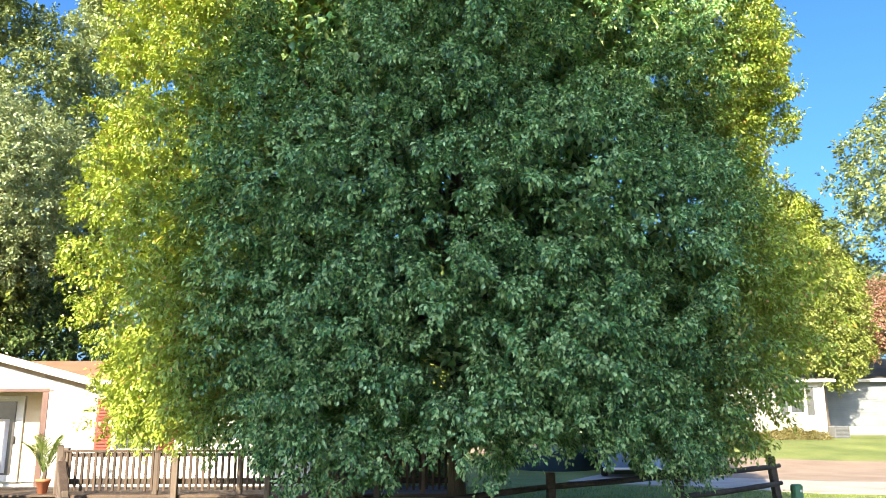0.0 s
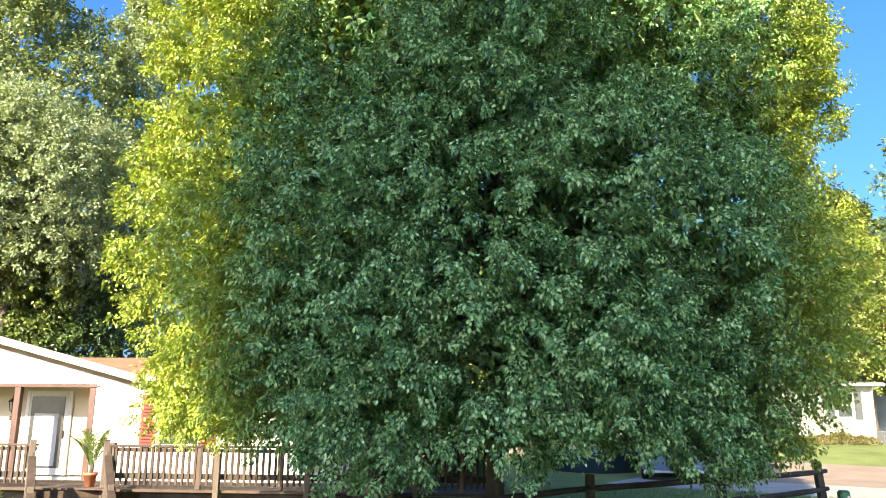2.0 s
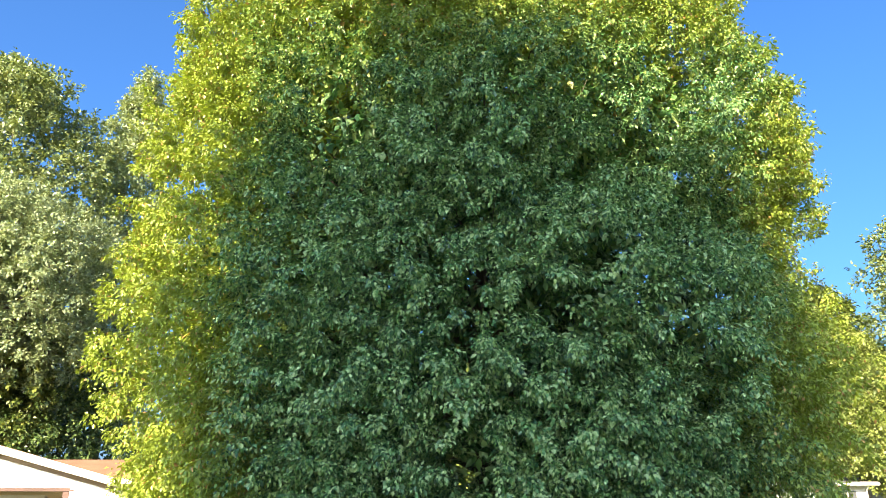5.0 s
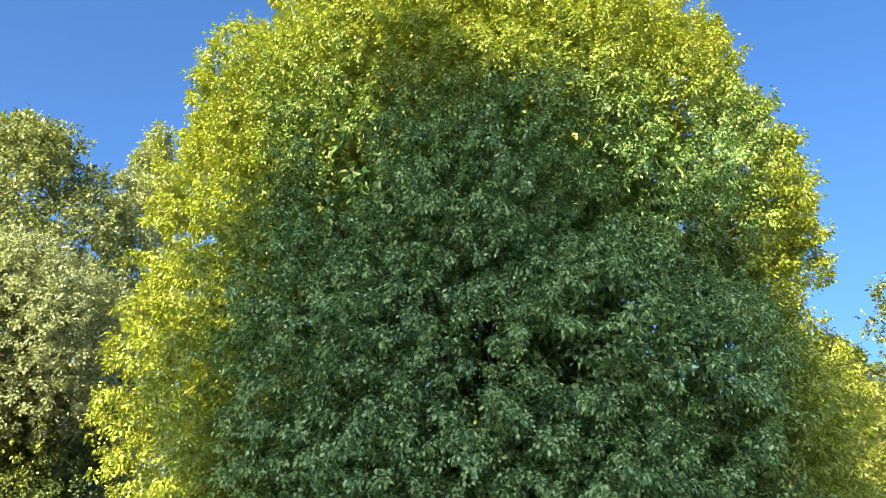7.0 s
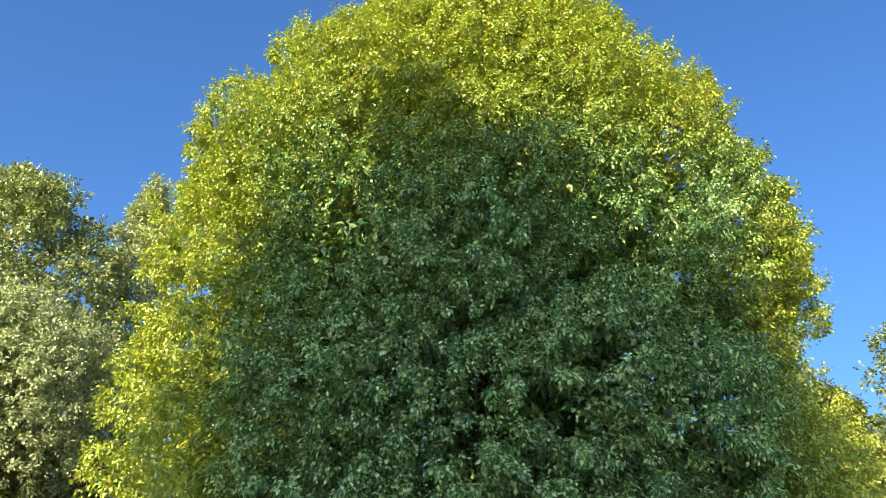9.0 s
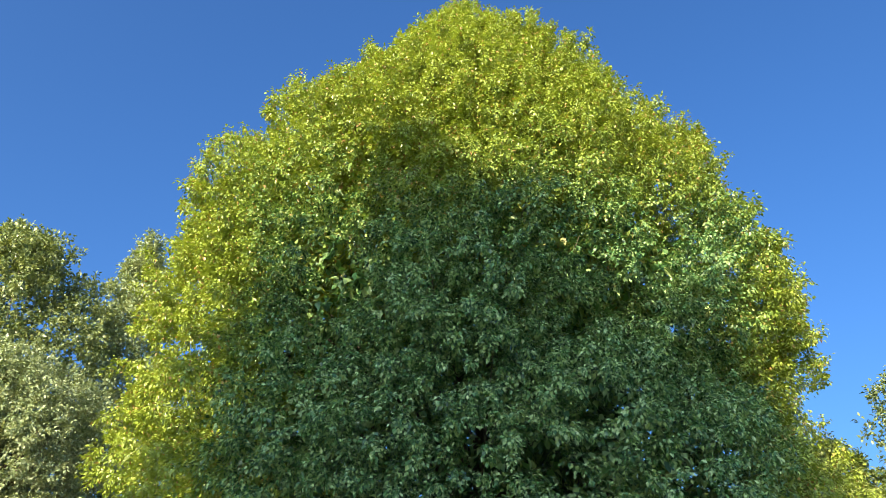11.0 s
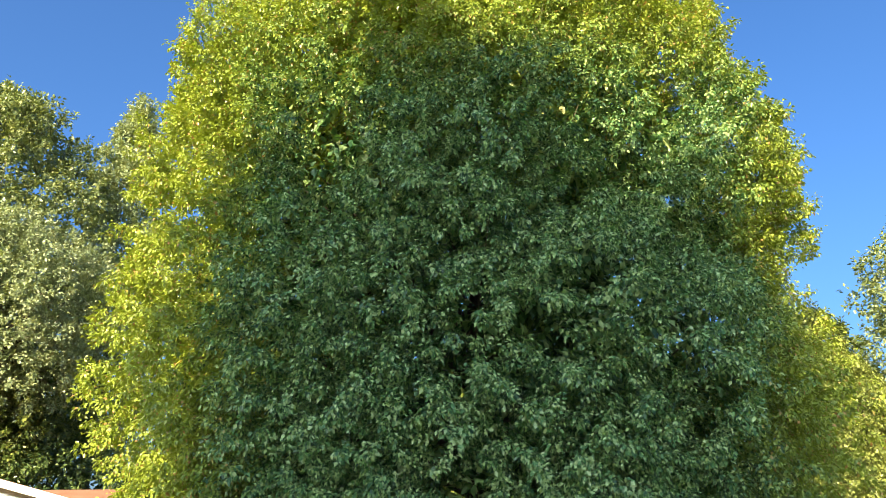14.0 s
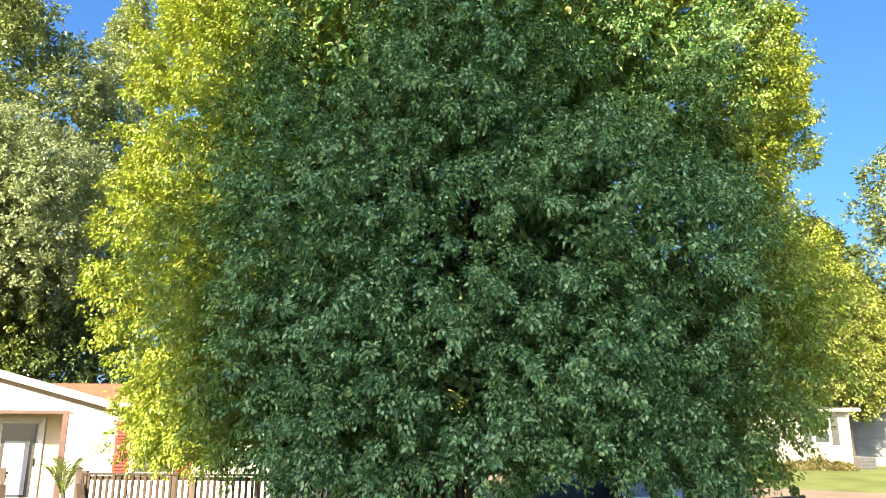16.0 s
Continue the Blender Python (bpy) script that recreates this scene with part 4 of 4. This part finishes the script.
for u in np.arange(-4.2, 4.2, 0.24):
    top = min(float(np.interp(u + e, *SHADE_TOP)) for e in (-0.24, -0.12, 0.0, 0.12, 0.24)) - 0.4
    for h in np.arange(top, np.interp(u, [-4.0, -3.6, -3.4, -3.1], [10.2, 9.5, 8.6, 7.6]), -0.3):
        back = rs.uniform(-1.3, 1.3)
        SHADE_LOBES.append((u * 0.951 + back * 0.309, u * -0.309 + back * 0.951, h + 4.08 - back * 0.51, rs.uniform(0.16, 0.22)))
grow_tree("shade_tree", -6.33, -12.67, 0, SHADE, "unseen tall broadleaf tree added to cast shade on the pear", WOOD_LEAF, 4,
          lobes=100, lobe_r=0.6, sprays=95, per=5, leaf=0.27, spray=0.12, trunk_r=0.32, limbs=16, spikes=0, inner=0.3, more=tuple(SHADE_LOBES))


def wood_tree(x, y, h, r, seed, material, label, low=2.0, leaf=0.2, lobes=70, per=30, group="trees behind the house", tall=0.9, lobe_r=None, inner=0.3, dome=0.5, sprays=30):
    prof = [(low, r * 0.55), (low + (h - low) * 0.15, r * 0.9), (low + (h - low) * 0.4, r), (low + (h - low) * 0.65, r * (0.6 + dome / 2)), (low + (h - low) * 0.85, r * dome), (h, r * 0.06)]
    return grow_tree("tree", x, y, float(ground_z(x, y)), prof, label, material, seed, lobes=lobes, lobe_r=lobe_r or r * 0.30, sprays=sprays, per=per,
                     leaf=leaf, spray=leaf * 2.6, trunk_r=0.28, limbs=14, spikes=14, front=0.6, hang=0.4, tall=tall, group=group, inner=inner)


wood_tree(-19.0, 28.4, 20.6, 4.6, 21, WOOD_LEAF, "tall green broadleaf tree behind the house", 5.0, 0.17, 85, 20, lobe_r=1.15, sprays=38, inner=1.0, dome=0.75)
wood_tree(-15.6, 24.6, 13.3, 3.5, 22, GREY_LEAF, "grey-green fine-leaved tree behind the house", 7.0, 0.115, 85, 27, lobe_r=0.8, inner=0.4, dome=0.75)
wood_tree(-16.6, 27.0, 9.3, 3.9, 36, OLIVE_LEAF, "green broadleaf tree behind the house", 4.4, 0.13, 40, 30, lobe_r=0.95)
# the shade of the lower woods is put into this tree's leaf colour
wood_tree(-15.0, 27.5, 6.6, 3.8, 35, SHADED_LEAF, "tree close behind the house with shade put in its dark leaves", 1.2, 0.14, 48, 26)
wood_tree(-15.4, 32.6, 22.8, 2.2, 23, GREY_LEAF, "slender green tree behind the house", 6.0, 0.17, 60, 15, lobe_r=0.75, inner=0.6)
wood_tree(-25.5, 33, 23.0, 5.0, 24, WOOD_LEAF, "tall green broadleaf tree behind the house", 2.0, 0.3, 45, 12)
wood_tree(-8, 38, 14, 5.0, 25, WOOD_LEAF, "green broadleaf tree behind the house", 1.5, 0.34, 45, 12)
wood_tree(1, 48, 12, 5.5, 26, OLIVE_LEAF, "sunlit green tree beyond the road", 1.5, 0.36, 45, 12)
wood_tree(11, 50, 13, 5.0, 27, OLIVE_LEAF, "sunlit green tree beyond the road", 1.5, 0.36, 45, 12, group="trees beyond the road")
wood_tree(34.8, 50, 23.5, 8.5, 28, WOOD_LEAF, "tall open green tree behind the neighbouring houses", 4.0, 0.30, 60, 11, lobe_r=1.9, sprays=80, dome=0.7, inner=0.5, group="trees beyond the road")
wood_tree(23.5, 52, 16, 4.5, 29, OLIVE_LEAF, "olive green tree behind the white house", 2.0, 0.26, 60, 20, group="trees beyond the road")
wood_tree(20.2, 42.5, 11.0, 2.7, 30, FEATHER_LEAF, "feathery yellow-green tree beside the white house", 3.1, 0.15, 70, 21, group="trees beyond the road")
wood_tree(24.5, 43.0, 7.8, 1.5, 31, BLOOM, "crape myrtle with pink blossom", 4.4, 0.13, 22, 16, group="trees beyond the road")


# ---- hedge at the white house, and blades of grass by the fence ----
def shrub(x, y, r, h, seed, material, label, group):
    root = thing("shrub", x, y, float(ground_z(x, y)), label, "shrub", group)
    r_ = np.random.RandomState(seed)
    d = unit(r_.normal(0, 1, (260, 3)))
    d[:, 2] = np.abs(d[:, 2])
    c = d * np.array([r, r * 0.8, h]) * r_.uniform(0.6, 1.0, (260, 1))
    leaf_mesh("foliage", *sprays_to_leaves(r_, c, d, 14, 0.14, 0.09, np.full(260, 0.4), 0.2), material, root)
    for k in range(5):
        a = k * 1.3
        part("stem", add_tube(bmesh.new(), [(0.05 * math.cos(a), 0.05 * math.sin(a), -0.05), (r * 0.3 * math.cos(a), r * 0.3 * math.sin(a), h * 0.5), (r * 0.6 * math.cos(a), r * 0.6 * math.sin(a), h * 0.8)], [0.025, 0.018, 0.008], 5), BARK, root)


for k in range(6):
    shrub(11.8 + k * 0.95, 36.1 - k * 0.06, 0.6, 0.34 + 0.12 * math.sin(k * 2.0), 60 + k, HEDGE_LEAF, "low brownish-green shrub against the white house", "shrubs along the white house")
shrub(-8.75, 14.0, 0.55, 0.95, 91, OLIVE_LEAF, "yellow-green shrub beside the stairs", "shrubs by the deck")
shrub(-9.6, 14.2, 0.5, 0.85, 92, OLIVE_LEAF, "yellow-green shrub beside the stairs", "shrubs by the deck")
for k in range(5):
    shrub(-6.4 + k * 1.15, 15.0, 0.42, 0.5 + 0.1 * (k % 2), 95 + k, HEDGE_LEAF, "low reddish shrub under the deck edge", "shrubs by the deck")
# shrubs added in shade-dark leaf colour, in place of shaded woods behind the deck
for k in range(4):
    shrub(-2.4 + k * 0.75, 19.6 + 0.3 * (k % 2), 0.6, 1.7 + 0.25 * math.sin(k * 1.7), 120 + k, SHADED_LEAF, "added shrub behind the deck with shade painted in its leaves", "evergreens behind the deck")
rs = np.random.RandomState(77)
n = 42000
gx_, gy_ = rs.uniform(-3, 11, n), 9.5 + 11 * rs.uniform(0, 1, n) ** 1.4
ok = ~((gx_ > 3) & (gy_ > 22.4 - (gx_ - 3.4) * 0.8))
gx_, gy_ = gx_[ok], gy_[ok]
gz = ground_z(gx_, gy_)
base = np.stack([gx_, gy_, gz], 1)
n = len(base)
ax = unit(rs.normal(0, 0.5, (n, 3)) + np.array([0, 0, 1.2]))
tufts = leaf_mesh("grass", base, ax, rs.normal(0, 1, (n, 3)), rs.uniform(0.04, 0.11, n), rs.uniform(0.006, 0.014, n), BLADE, None)
tagged(tufts, "short green grass blades on the lawn", "grass", kind="stuff")
